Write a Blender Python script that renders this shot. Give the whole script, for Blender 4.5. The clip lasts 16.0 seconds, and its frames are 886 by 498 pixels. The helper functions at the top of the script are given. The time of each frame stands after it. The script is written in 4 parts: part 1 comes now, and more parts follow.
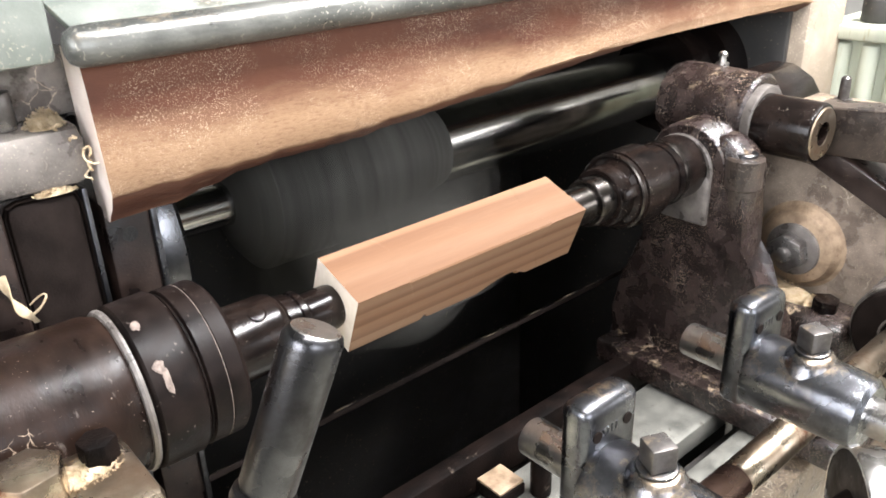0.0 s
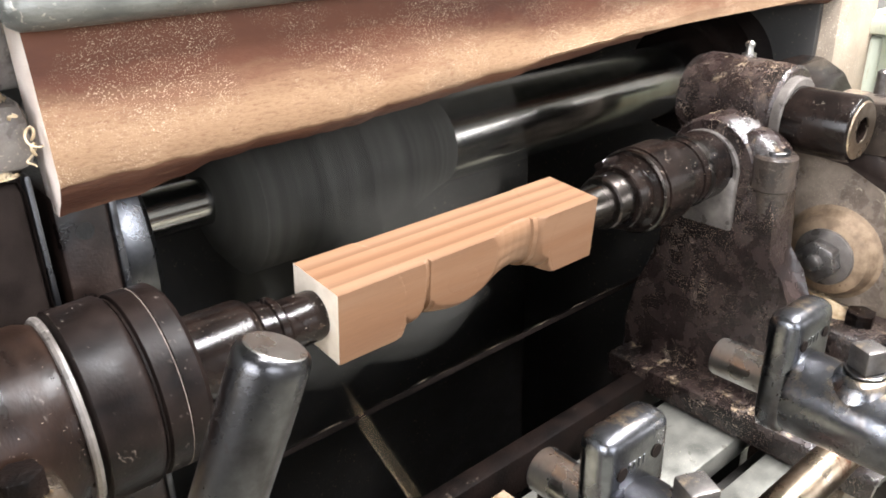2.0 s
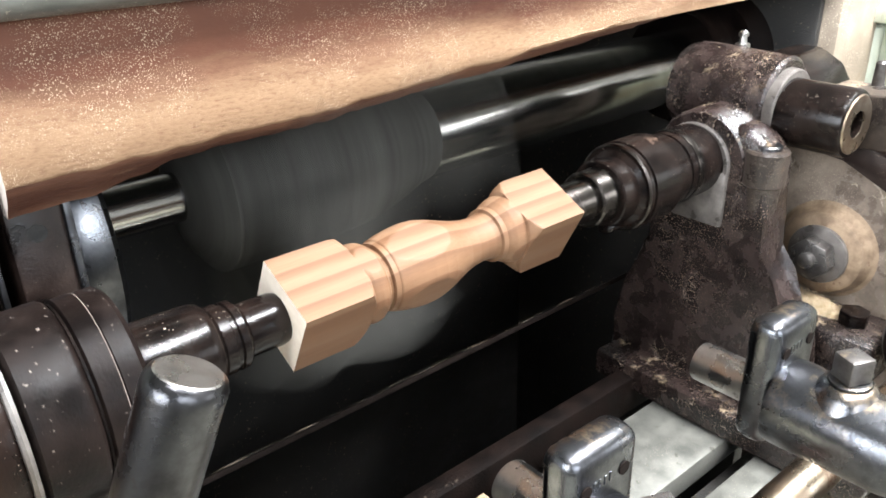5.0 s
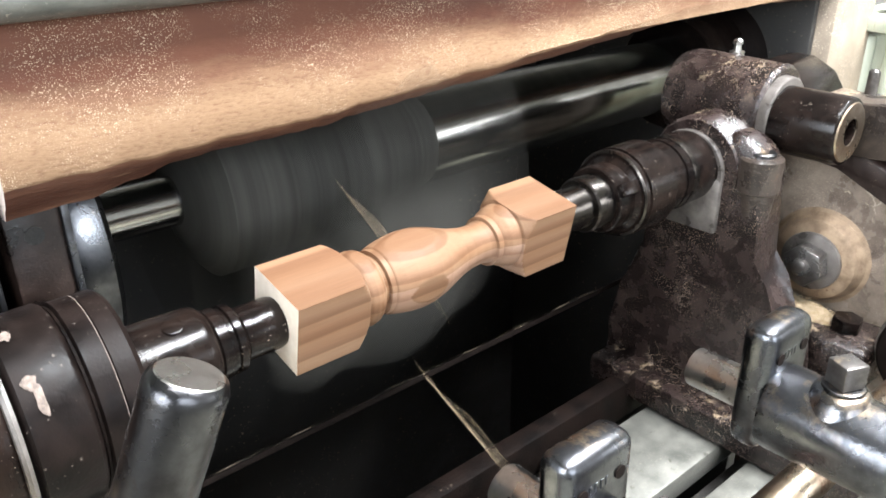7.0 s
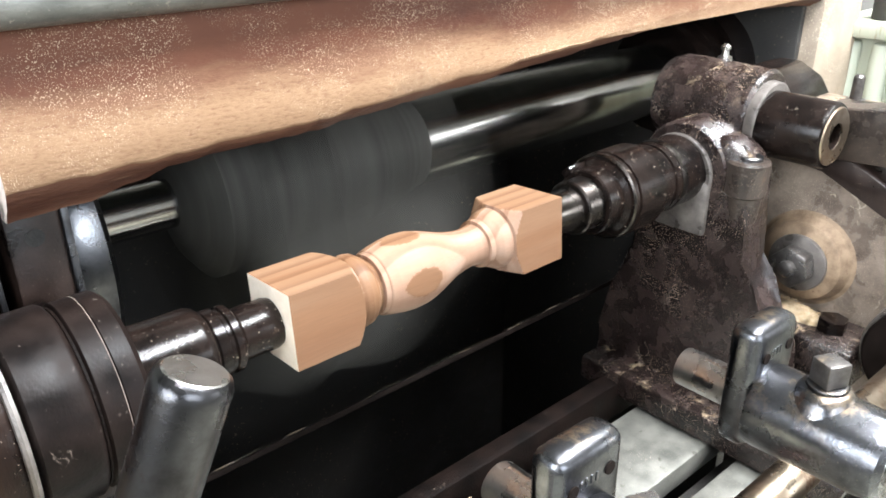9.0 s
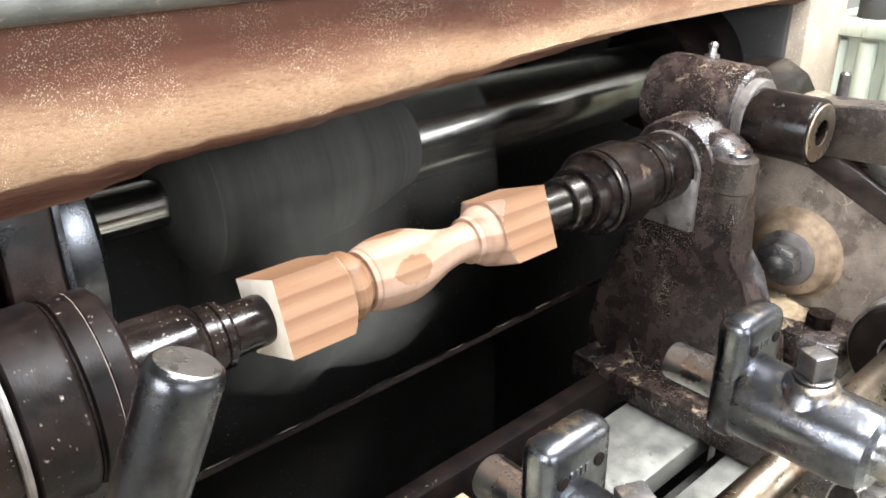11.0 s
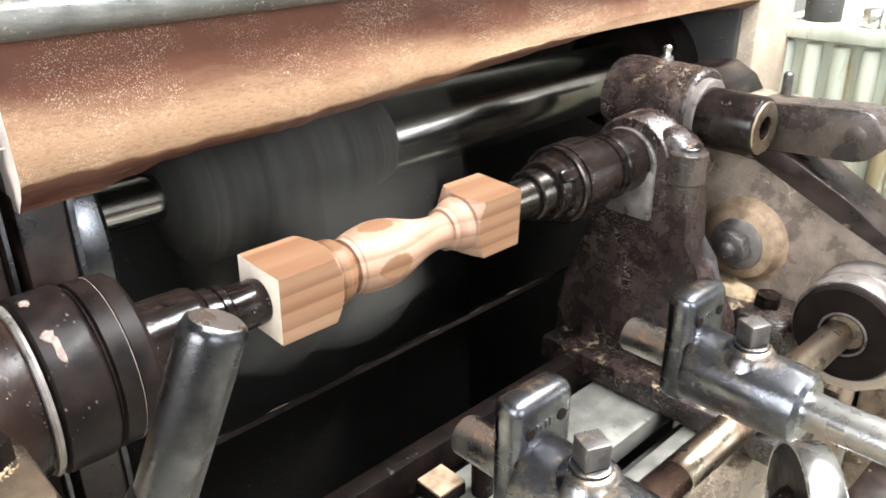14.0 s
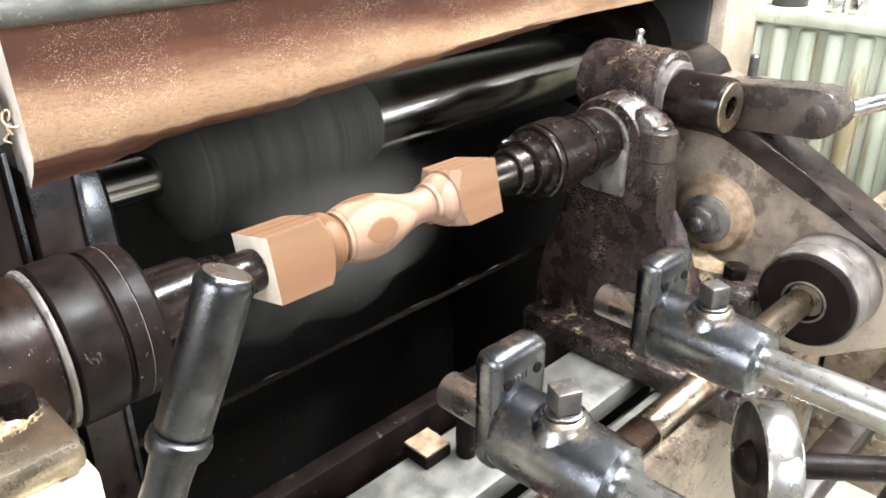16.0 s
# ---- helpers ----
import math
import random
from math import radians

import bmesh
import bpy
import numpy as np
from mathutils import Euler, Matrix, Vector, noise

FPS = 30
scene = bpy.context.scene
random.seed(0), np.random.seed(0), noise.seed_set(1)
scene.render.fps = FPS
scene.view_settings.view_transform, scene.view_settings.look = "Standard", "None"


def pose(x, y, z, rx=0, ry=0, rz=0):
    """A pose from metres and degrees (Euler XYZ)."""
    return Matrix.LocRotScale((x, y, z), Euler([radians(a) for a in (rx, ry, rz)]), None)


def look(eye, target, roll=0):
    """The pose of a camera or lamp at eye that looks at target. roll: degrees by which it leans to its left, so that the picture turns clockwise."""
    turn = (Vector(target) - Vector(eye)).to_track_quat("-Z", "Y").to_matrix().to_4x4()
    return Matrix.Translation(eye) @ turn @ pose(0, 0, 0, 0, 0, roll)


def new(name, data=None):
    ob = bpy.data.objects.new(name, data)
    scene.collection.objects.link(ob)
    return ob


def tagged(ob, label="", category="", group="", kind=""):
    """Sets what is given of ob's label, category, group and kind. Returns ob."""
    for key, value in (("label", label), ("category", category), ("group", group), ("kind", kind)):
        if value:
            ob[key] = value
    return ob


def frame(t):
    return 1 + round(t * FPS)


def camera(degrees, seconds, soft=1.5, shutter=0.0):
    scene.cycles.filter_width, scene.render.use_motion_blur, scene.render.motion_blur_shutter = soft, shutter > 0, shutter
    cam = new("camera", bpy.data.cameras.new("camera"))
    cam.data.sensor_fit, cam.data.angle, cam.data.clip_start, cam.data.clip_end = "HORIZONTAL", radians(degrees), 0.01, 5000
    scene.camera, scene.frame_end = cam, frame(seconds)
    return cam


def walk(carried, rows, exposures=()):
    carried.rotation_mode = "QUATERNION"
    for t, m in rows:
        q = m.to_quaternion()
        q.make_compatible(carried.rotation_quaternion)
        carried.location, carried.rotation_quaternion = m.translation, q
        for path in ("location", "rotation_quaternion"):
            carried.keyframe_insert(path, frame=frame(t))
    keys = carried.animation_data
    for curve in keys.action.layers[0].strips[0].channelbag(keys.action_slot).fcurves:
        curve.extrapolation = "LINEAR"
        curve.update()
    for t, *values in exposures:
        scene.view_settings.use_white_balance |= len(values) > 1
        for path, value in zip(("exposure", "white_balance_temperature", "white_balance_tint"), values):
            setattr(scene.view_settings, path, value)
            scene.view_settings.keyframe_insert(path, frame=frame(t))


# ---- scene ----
cam = camera(58.46, 16.0, soft=1.7, shutter=0.6)
# The workpiece's axis is the x axis (y = 0, z = 0); y points to the cutter drum, the floor lies at z = -1.05.
ROWS = [
    (0, -0.234, -0.3874, 0.242, 65.34, 1.85, -41.08),
    (0.5, -0.2236, -0.3744, 0.2334, 64.94, 1.69, -41.25),
    (1, -0.2125, -0.3635, 0.2257, 65.15, 1.93, -41.15),
    (1.5, -0.2087, -0.3555, 0.2269, 65.19, 1.74, -40.77),
    (2, -0.197, -0.3462, 0.2132, 65.88, 1.36, -40.69),
    (2.5, -0.1894, -0.3479, 0.2147, 65.66, 1.34, -40.4),
    (3, -0.1802, -0.3501, 0.2179, 65.57, 1.64, -40.12),
    (3.5, -0.1732, -0.3457, 0.2166, 65.12, 1.51, -40.09),
    (4, -0.1682, -0.3443, 0.2137, 64.88, 1.4, -40.12),
    (6.5, -0.1693, -0.3442, 0.2132, 64.94, 1.03, -40.41),
    (7, -0.1708, -0.3443, 0.2136, 65.22, 0.87, -40.51),
    (7.5, -0.1711, -0.3436, 0.215, 65.23, 0.81, -40.78),
    (8, -0.1728, -0.3468, 0.216, 65.33, 0.86, -40.84),
    (8.5, -0.1755, -0.3487, 0.2172, 65.33, 0.72, -40.95),
    (11, -0.179, -0.353, 0.2158, 65.45, 0.68, -41.76),
    (11.5, -0.1803, -0.3558, 0.218, 65.39, 0.76, -41.92),
    (12, -0.1813, -0.3585, 0.2189, 65.44, 0.81, -42),
    (12.5, -0.1865, -0.3644, 0.218, 65.6, 0.71, -42.12),
    (13, -0.1948, -0.3717, 0.2228, 65.42, 0.58, -42.56),
    (13.5, -0.2048, -0.3759, 0.2244, 65.44, 0.52, -43.08),
    (14, -0.2132, -0.3861, 0.2286, 65.36, 0.54, -43.85),
    (14.5, -0.2185, -0.3937, 0.2276, 65.24, 0.62, -44.51),
    (15, -0.2233, -0.3973, 0.2305, 64.97, 0.85, -44.9),
    (15.5, -0.2306, -0.4003, 0.2291, 64.79, 0.68, -45.01),
    (16, -0.2387, -0.4121, 0.2337, 64.41, 0.47, -45.11),
]
# seconds, stops, kelvin, tint
LOOKS = [(0, 0.22, 6450, 14), (2, 0.26, 6450, 14), (4, 0.33, 6300, 11), (8, 0.35, 6200, 10), (11, 0.34, 6250, 11), (14.5, 0.36, 6400, 12), (16, 0.36, 6350, 11)]
walk(cam, [(t, pose(*p)) for t, *p in ROWS], exposures=LOOKS)

# ---- light ----
world = bpy.data.worlds.new("workshop_air")
scene.world = world
world.use_nodes = True
sky = world.node_tree.nodes.new("ShaderNodeTexSky")
sky.sky_type, sky.sun_disc, sky.sun_elevation, sky.sun_rotation = "NISHITA", False, radians(40), radians(-70)
world.node_tree.links.new(sky.outputs[0], world.node_tree.nodes["Background"].inputs[0])
world.node_tree.nodes["Background"].inputs[1].default_value = 0.1


def area_lamp(name, eye, target, sx, sy, watts, colour):
    data = bpy.data.lights.new(name, "AREA")
    data.shape, data.size, data.size_y, data.energy, data.color = "RECTANGLE", sx, sy, watts, colour
    ob = new(name, data)
    ob.matrix_world = look(eye, target)
    return ob


area_lamp("window_light_west", (-2.0, -0.50, 0.72), (0.1, -0.05, 0.0), 1.2, 1.0, 46, (0.96, 0.985, 1.0))
area_lamp("window_light_south", (-0.40, -2.1, 0.80), (0.3, 0.0, 0.0), 1.3, 0.8, 34, (0.92, 0.96, 1.0))
area_lamp("window_light_corner", (2.0, -2.05, 0.50), (0.3, 0.0, 0.0), 1.3, 0.6, 14, (0.98, 0.98, 0.96))
area_lamp("tube_light_near", (0.15, -0.52, 1.50), (0.15, -0.40, 0), 1.2, 0.08, 44, (0.98, 0.98, 0.98))
# Unseen lamp added overhead to brighten the tailstock side.
area_lamp("added_light_right", (0.95, -0.62, 1.55), (0.75, -0.35, 0), 1.2, 0.12, 115, (0.98, 0.99, 0.98))


# ---- materials ----
def mat(name, c1, c2, rough=0.5, metal=0.0, scale=60.0, fine=600.0, bump=0.2, c3=None, patch=0.0, patch_scale=25.0, rough2=None,
        stretch=(1, 1, 1), speck=None, speck_amount=0.0, speck_scale=900.0, dust=0.0, veins=0.0, vein_colour=(0.5, 0.42, 0.33), spec=0.5, lit_dust_band=None, lit_dust_colour=(0.40, 0.29, 0.20),
        vein_scale=55.0, vein_width=0.032):
    """Two colours mixed by a coarse noise, a third in patches, light specks, dust on what faces up, fine relief."""
    m = bpy.data.materials.new(name)
    m.use_nodes = True
    nt = m.node_tree
    n, link = nt.nodes, nt.links.new
    bsdf = n["Principled BSDF"]
    co = n.new("ShaderNodeTexCoord")
    mp = n.new("ShaderNodeMapping")
    mp.inputs["Scale"].default_value = stretch
    link(co.outputs["Object"], mp.inputs[0])

    def noise_at(s, detail=5.0, r=0.6, raw=False):
        t = n.new("ShaderNodeTexNoise")
        t.inputs["Scale"].default_value, t.inputs["Detail"].default_value, t.inputs["Roughness"].default_value = s, detail, r
        link(co.outputs["Object"] if raw else mp.outputs[0], t.inputs["Vector"])
        return t.outputs[0]

    def ramp(src, a, b):
        r = n.new("ShaderNodeMapRange")
        r.inputs[1].default_value, r.inputs[2].default_value = a, b
        link(src, r.inputs[0])
        return r.outputs[0]

    def mix(f, a, b):
        x = n.new("ShaderNodeMix")
        x.data_type = "RGBA"
        link(f, x.inputs[0])
        for s, v in ((x.inputs[6], a), (x.inputs[7], b)):
            if isinstance(v, tuple):
                s.default_value = (*v, 1)
            else:
                link(v, s)
        return x.outputs[2]

    big, small = noise_at(scale), noise_at(fine, 3.0)
    colour = mix(ramp(big, 0.35, 0.65), c1, c2)
    if c3:
        p = noise_at(patch_scale, 8.0, 0.7)
        colour = mix(ramp(p, 0.62 - patch, 0.68 - patch), colour, c3)
    # Tint below a height: painted light on the board, dust on the side casting.
    if lit_dust_band:
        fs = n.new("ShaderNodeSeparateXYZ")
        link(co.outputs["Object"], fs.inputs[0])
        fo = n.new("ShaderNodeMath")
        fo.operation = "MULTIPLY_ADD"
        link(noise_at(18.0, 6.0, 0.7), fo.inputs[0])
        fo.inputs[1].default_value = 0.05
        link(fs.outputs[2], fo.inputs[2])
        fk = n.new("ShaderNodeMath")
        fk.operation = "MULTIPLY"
        link(ramp(fo.outputs[0], lit_dust_band[0] + 0.025, lit_dust_band[1] + 0.025), fk.inputs[0])
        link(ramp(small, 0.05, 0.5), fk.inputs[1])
        colour = mix(fk.outputs[0], colour, lit_dust_colour)
    if dust:
        geo = n.new("ShaderNodeNewGeometry")
        sep = n.new("ShaderNodeSeparateXYZ")
        link(geo.outputs["Normal"], sep.inputs[0])
        up = n.new("ShaderNodeMath")
        up.operation = "MULTIPLY"
        link(ramp(sep.outputs[2], 0.2, 0.95), up.inputs[0])
        link(ramp(noise_at(45.0, 8.0, 0.75), 0.66 - dust, 0.80 - dust * 0.6), up.inputs[1])
        colour = mix(up.outputs[0], colour, (0.55, 0.42, 0.28))
    if speck:
        s = noise_at(speck_scale, 1.0, 0.5, True)
        s2 = noise_at(14.0, 4.0, 0.7, True)
        k = n.new("ShaderNodeMath")
        k.operation = "MULTIPLY"
        link(ramp(s, 0.66 - speck_amount, 0.70 - speck_amount), k.inputs[0])
        link(ramp(s2, 0.42, 0.62), k.inputs[1])
        colour = mix(k.outputs[0], colour, speck)
    if veins:
        wn = n.new("ShaderNodeTexNoise")
        wn.inputs["Scale"].default_value, wn.inputs["Detail"].default_value = 45, 4
        link(co.outputs["Object"], wn.inputs["Vector"])
        ws = n.new("ShaderNodeVectorMath")
        ws.operation = "SCALE"
        ws.inputs[3].default_value = 0.03
        link(wn.outputs[1], ws.inputs[0])
        wa = n.new("ShaderNodeVectorMath")
        link(co.outputs["Object"], wa.inputs[0])
        link(ws.outputs[0], wa.inputs[1])
        vo = n.new("ShaderNodeTexVoronoi")
        vo.feature = "DISTANCE_TO_EDGE"
        vo.inputs["Scale"].default_value = vein_scale
        link(wa.outputs[0], vo.inputs["Vector"])
        near = n.new("ShaderNodeMapRange")
        near.inputs[1].default_value, near.inputs[2].default_value, near.inputs[3].default_value, near.inputs[4].default_value = 0.0, vein_width, 1.0, 0.0
        link(vo.outputs["Distance"], near.inputs[0])
        vm = n.new("ShaderNodeMath")
        vm.operation = "MULTIPLY"
        link(near.outputs[0], vm.inputs[0])
        link(ramp(noise_at(22.0, 6.0, 0.7, True), 0.66 - veins, 0.72 - veins), vm.inputs[1])
        colour = mix(vm.outputs[0], colour, vein_colour)
    link(colour, bsdf.inputs["Base Color"])
    bsdf.inputs["Metallic"].default_value = metal
    bsdf.inputs["Specular IOR Level"].default_value = spec
    rr = n.new("ShaderNodeMapRange")
    rr.inputs[3].default_value, rr.inputs[4].default_value = rough, rough2 if rough2 is not None else min(1, rough + 0.2)
    rr.inputs[1].default_value, rr.inputs[2].default_value = 0.35, 0.65
    link(big, rr.inputs[0])
    link(rr.outputs[0], bsdf.inputs["Roughness"])
    add = n.new("ShaderNodeMath")
    add.operation = "MULTIPLY_ADD"
    link(big, add.inputs[0])
    add.inputs[1].default_value = 0.7
    link(small, add.inputs[2])
    bp = n.new("ShaderNodeBump")
    bp.inputs["Strength"].default_value, bp.inputs["Distance"].default_value = bump, 0.002
    link(add.outputs[0], bp.inputs["Height"])
    link(bp.outputs[0], bsdf.inputs["Normal"])
    return m


def wood_mat(name, early, late, centre, period, rough=0.55):
    """Softwood: growth rings round a pith parallel to x, with fibres along x."""
    m = bpy.data.materials.new(name)
    m.use_nodes = True
    nt = m.node_tree
    n, link = nt.nodes, nt.links.new
    bsdf = n["Principled BSDF"]
    co = n.new("ShaderNodeTexCoord")
    mp = n.new("ShaderNodeMapping")
    mp.inputs["Location"].default_value = (0, -centre[0], -centre[1])
    mp.inputs["Scale"].default_value = (0.06, 1, 1)
    link(co.outputs["Object"], mp.inputs[0])
    warp = n.new("ShaderNodeTexNoise")
    warp.inputs["Scale"].default_value, warp.inputs["Detail"].default_value = 30, 2
    link(mp.outputs[0], warp.inputs["Vector"])
    sc = n.new("ShaderNodeVectorMath")
    sc.operation = "SCALE"
    sc.inputs[3].default_value = 0.006
    link(warp.outputs[1], sc.inputs[0])
    ad = n.new("ShaderNodeVectorMath")
    link(mp.outputs[0], ad.inputs[0])
    link(sc.outputs[0], ad.inputs[1])
    flat = n.new("ShaderNodeVectorMath")
    flat.operation = "MULTIPLY"
    flat.inputs[1].default_value = (0.25, 1, 1)
    link(ad.outputs[0], flat.inputs[0])
    ln = n.new("ShaderNodeVectorMath")
    ln.operation = "LENGTH"
    link(flat.outputs[0], ln.inputs[0])
    fr = n.new("ShaderNodeMath")
    fr.operation = "MULTIPLY"
    fr.inputs[1].default_value = 1 / period
    link(ln.outputs[1], fr.inputs[0])
    f2 = n.new("ShaderNodeMath")
    f2.operation = "FRACT"
    link(fr.outputs[0], f2.inputs[0])
    cr = n.new("ShaderNodeValToRGB")
    e = cr.color_ramp
    e.elements[0].position, e.elements[0].color = 0.0, (*early, 1)
    e.elements[1].position, e.elements[1].color = 1.0, (*early, 1)
    k = e.elements.new(0.4)
    k.color = (*early, 1)
    k = e.elements.new(0.82)
    k.color = (*late, 1)
    k = e.elements.new(0.93)
    k.color = (*late, 1)
    link(f2.outputs[0], cr.inputs[0])
    fibre = n.new("ShaderNodeTexNoise")
    fibre.inputs["Scale"].default_value, fibre.inputs["Detail"].default_value = 900, 3
    link(mp.outputs[0], fibre.inputs["Vector"])
    mr = n.new("ShaderNodeMapRange")
    mr.inputs[3].default_value, mr.inputs[4].default_value = 0.86, 1.1
    link(fibre.outputs[0], mr.inputs[0])
    mx = n.new("ShaderNodeVectorMath")
    mx.operation = "SCALE"
    flame = n.new("ShaderNodeTexNoise")
    flame.inputs["Scale"].default_value, flame.inputs["Detail"].default_value = 75, 1.5
    link(ad.outputs[0], flame.inputs["Vector"])
    fm = n.new("ShaderNodeMapRange")
    fm.inputs[1].default_value, fm.inputs[2].default_value = 0.38, 0.62
    link(flame.outputs[0], fm.inputs[0])
    tone = n.new("ShaderNodeMix")
    tone.data_type = "RGBA"
    tone.blend_type = "MULTIPLY"
    tone.inputs[7].default_value = (0.90, 0.82, 0.75, 1)
    link(fm.outputs[0], tone.inputs[0])
    link(cr.outputs[0], tone.inputs[6])
    link(tone.outputs[2], mx.inputs[0])
    link(mr.outputs[0], mx.inputs[3])
    link(mx.outputs[0], bsdf.inputs["Base Color"])
    bsdf.inputs["Roughness"].default_value = rough
    bsdf.inputs["Specular IOR Level"].default_value = 0.22
    bp = n.new("ShaderNodeBump")
    bp.inputs["Strength"].default_value, bp.inputs["Distance"].default_value = 0.12, 0.001
    link(fibre.outputs[0], bp.inputs["Height"])
    link(bp.outputs[0], bsdf.inputs["Normal"])
    return m


IRON = mat("oiled_cast_iron", (0.006, 0.0042, 0.0038), (0.026, 0.0155, 0.0118), 0.24, 0.0, 46, 500, 0.14, (0.10, 0.074, 0.058), -0.01, 34, 0.46, dust=0.05, spec=0.40,
           speck=(0.30, 0.24, 0.19), speck_amount=-0.075, speck_scale=1300, veins=0.03, vein_colour=(0.22, 0.17, 0.13), vein_scale=90, vein_width=0.025)
IRON_FLAKED = mat("flaked_cast_iron", (0.0075, 0.0052, 0.0049), (0.027, 0.0168, 0.0145), 0.15, 0.0, 60, 420, 0.40, (0.055, 0.042, 0.035), -0.02, 90, 0.36, spec=0.60,
                  speck=(0.40, 0.31, 0.24), speck_amount=0.02, speck_scale=1000, dust=0.10, veins=0.085, vein_colour=(0.40, 0.32, 0.25), vein_scale=100, vein_width=0.026)
IRON_BARREL = mat("brown_oily_barrel_iron", (0.0045, 0.0028, 0.0023), (0.017, 0.0088, 0.0058), 0.24, 0.0, 34, 420, 0.10, (0.11, 0.092, 0.080), -0.005, 24, 0.42, spec=0.16,
                  stretch=(1.6, 0.7, 0.7), speck=(0.26, 0.21, 0.17), speck_amount=-0.085, speck_scale=900, veins=0.05, vein_colour=(0.30, 0.23, 0.17), vein_scale=100)
CAST_SIDE = mat("dark_dusty_side_casting", (0.115, 0.090, 0.073), (0.34, 0.270, 0.212), 0.18, 0.0, 30, 420, 0.34, (0.050, 0.038, 0.031), -0.005, 18, 0.5, dust=0.12, spec=0.6,
                speck=(0.55, 0.46, 0.36), speck_amount=0.02, speck_scale=900, veins=0.10, vein_colour=(0.60, 0.51, 0.40), vein_scale=26, vein_width=0.022,
                lit_dust_band=(-0.110, -0.175), lit_dust_colour=(0.46, 0.375, 0.295))
ARM_IRON = mat("dark_worn_arm_iron", (0.022, 0.018, 0.0165), (0.070, 0.053, 0.042), 0.20, 0.1, 40, 700, 0.10, (0.15, 0.095, 0.06), -0.02, 22, 0.4, dust=0.08, spec=0.6,
               speck=(0.30, 0.24, 0.18), speck_amount=0.0, speck_scale=1100)
NUT_STEEL = mat("greasy_grey_nut_steel", (0.20, 0.188, 0.178), (0.085, 0.076, 0.070), 0.22, 0.75, 70, 700, 0.10, (0.22, 0.17, 0.13), -0.02, 60, 0.42, dust=0.08)
IRON_DUSTY = mat("dusty_cast_iron", (0.060, 0.044, 0.033), (0.165, 0.128, 0.092), 0.22, 0.0, 38, 420, 0.6, (0.050, 0.037, 0.029), 0.045, 20, 0.5,
                 speck=(0.42, 0.34, 0.26), speck_amount=0.03, speck_scale=700, dust=0.12, veins=0.12, vein_colour=(0.66, 0.56, 0.43), spec=0.6)
CASING = mat("beige_dusty_casing", (0.095, 0.075, 0.056), (0.175, 0.142, 0.105), 0.5, 0.0, 26, 500, 0.3, (0.12, 0.085, 0.058), 0.02, 16,
             speck=(0.72, 0.62, 0.48), speck_amount=0.05, speck_scale=600)
BLACKENED = mat("blackened_steel", (0.007, 0.0052, 0.0048), (0.022, 0.0135, 0.0108), 0.22, 0.0, 42, 700, 0.05, (0.085, 0.062, 0.050), -0.035, 60, 0.40, spec=0.24,
                speck=(0.26, 0.22, 0.18), speck_amount=-0.10, speck_scale=500, veins=0.02, vein_colour=(0.20, 0.16, 0.13), vein_scale=100)
STEEL = mat("greasy_grey_nut_steel", (0.13, 0.12, 0.115), (0.065, 0.056, 0.052), 0.24, 0.55, 70, 700, 0.10, (0.22, 0.17, 0.13), -0.02, 60, 0.42, dust=0.08)
IRON_DUSTY = mat("dusty_cast_iron", (0.105, 0.074, 0.053), (0.30, 0.232, 0.162), 0.22, 0.0, 38, 420, 0.6, (0.085, 0.062, 0.048), 0.045, 20, 0.5,
                 speck=(0.60, 0.49, 0.37), speck_amount=0.03, speck_scale=700, dust=0.12, veins=0.12, vein_colour=(0.66, 0.56, 0.43), spec=0.6)
CASING = mat("beige_dusty_casing", (0.22, 0.175, 0.13), (0.34, 0.28, 0.21), 0.5, 0.0, 26, 500, 0.3, (0.22, 0.16, 0.11), 0.02, 16,
             speck=(0.72, 0.62, 0.48), speck_amount=0.05, speck_scale=600)
BLACKENED = mat("blackened_steel", (0.0032, 0.0025, 0.0024), (0.012, 0.0076, 0.0060), 0.12, 0.0, 42, 700, 0.06, (0.070, 0.046, 0.034), -0.03, 40, 0.27, spec=0.22,
                speck=(0.26, 0.22, 0.18), speck_amount=-0.055, speck_scale=600, veins=0.02, vein_colour=(0.20, 0.16, 0.13))
RING_BLACK = mat("matt_black_oily_ring", (0.0035, 0.0025, 0.0023), (0.011, 0.0070, 0.0058), 0.30, 0.0, 50, 600, 0.10, (0.060, 0.046, 0.039), -0.04, 80, 0.55, spec=0.12,
                 speck=(0.20, 0.17, 0.145), speck_amount=-0.055, speck_scale=420, veins=0.015, vein_colour=(0.22, 0.18, 0.15), vein_scale=120)
STEEL = mat("worn_bright_steel", (0.60, 0.59, 0.57), (0.40, 0.385, 0.36), 0.18, 1.0, 50, 900, 0.05, (0.10, 0.085, 0.075), -0.02, 50, 0.38)
STEEL_DARK = mat("grey_handled_steel", (0.15, 0.152, 0.16), (0.060, 0.060, 0.063), 0.24, 1.0, 38, 700, 0.10, (0.055, 0.046, 0.040), 0.0, 34, 0.42, dust=0.14)
CLAMP_STEEL = mat("dusty_handled_steel", (0.190, 0.198, 0.215), (0.070, 0.070, 0.075), 0.17, 1.0, 34, 600, 0.10, (0.060, 0.054, 0.050), 0.0, 46, 0.38, dust=0.16,
                  speck=(0.30, 0.27, 0.23), speck_amount=-0.05, speck_scale=900)
SHAFT = mat("polished_shaft_steel", (0.40, 0.39, 0.37), (0.30, 0.29, 0.275), 0.15, 1.0, 12, 300, 0.0, stretch=(3, .3, .3), rough2=0.22)
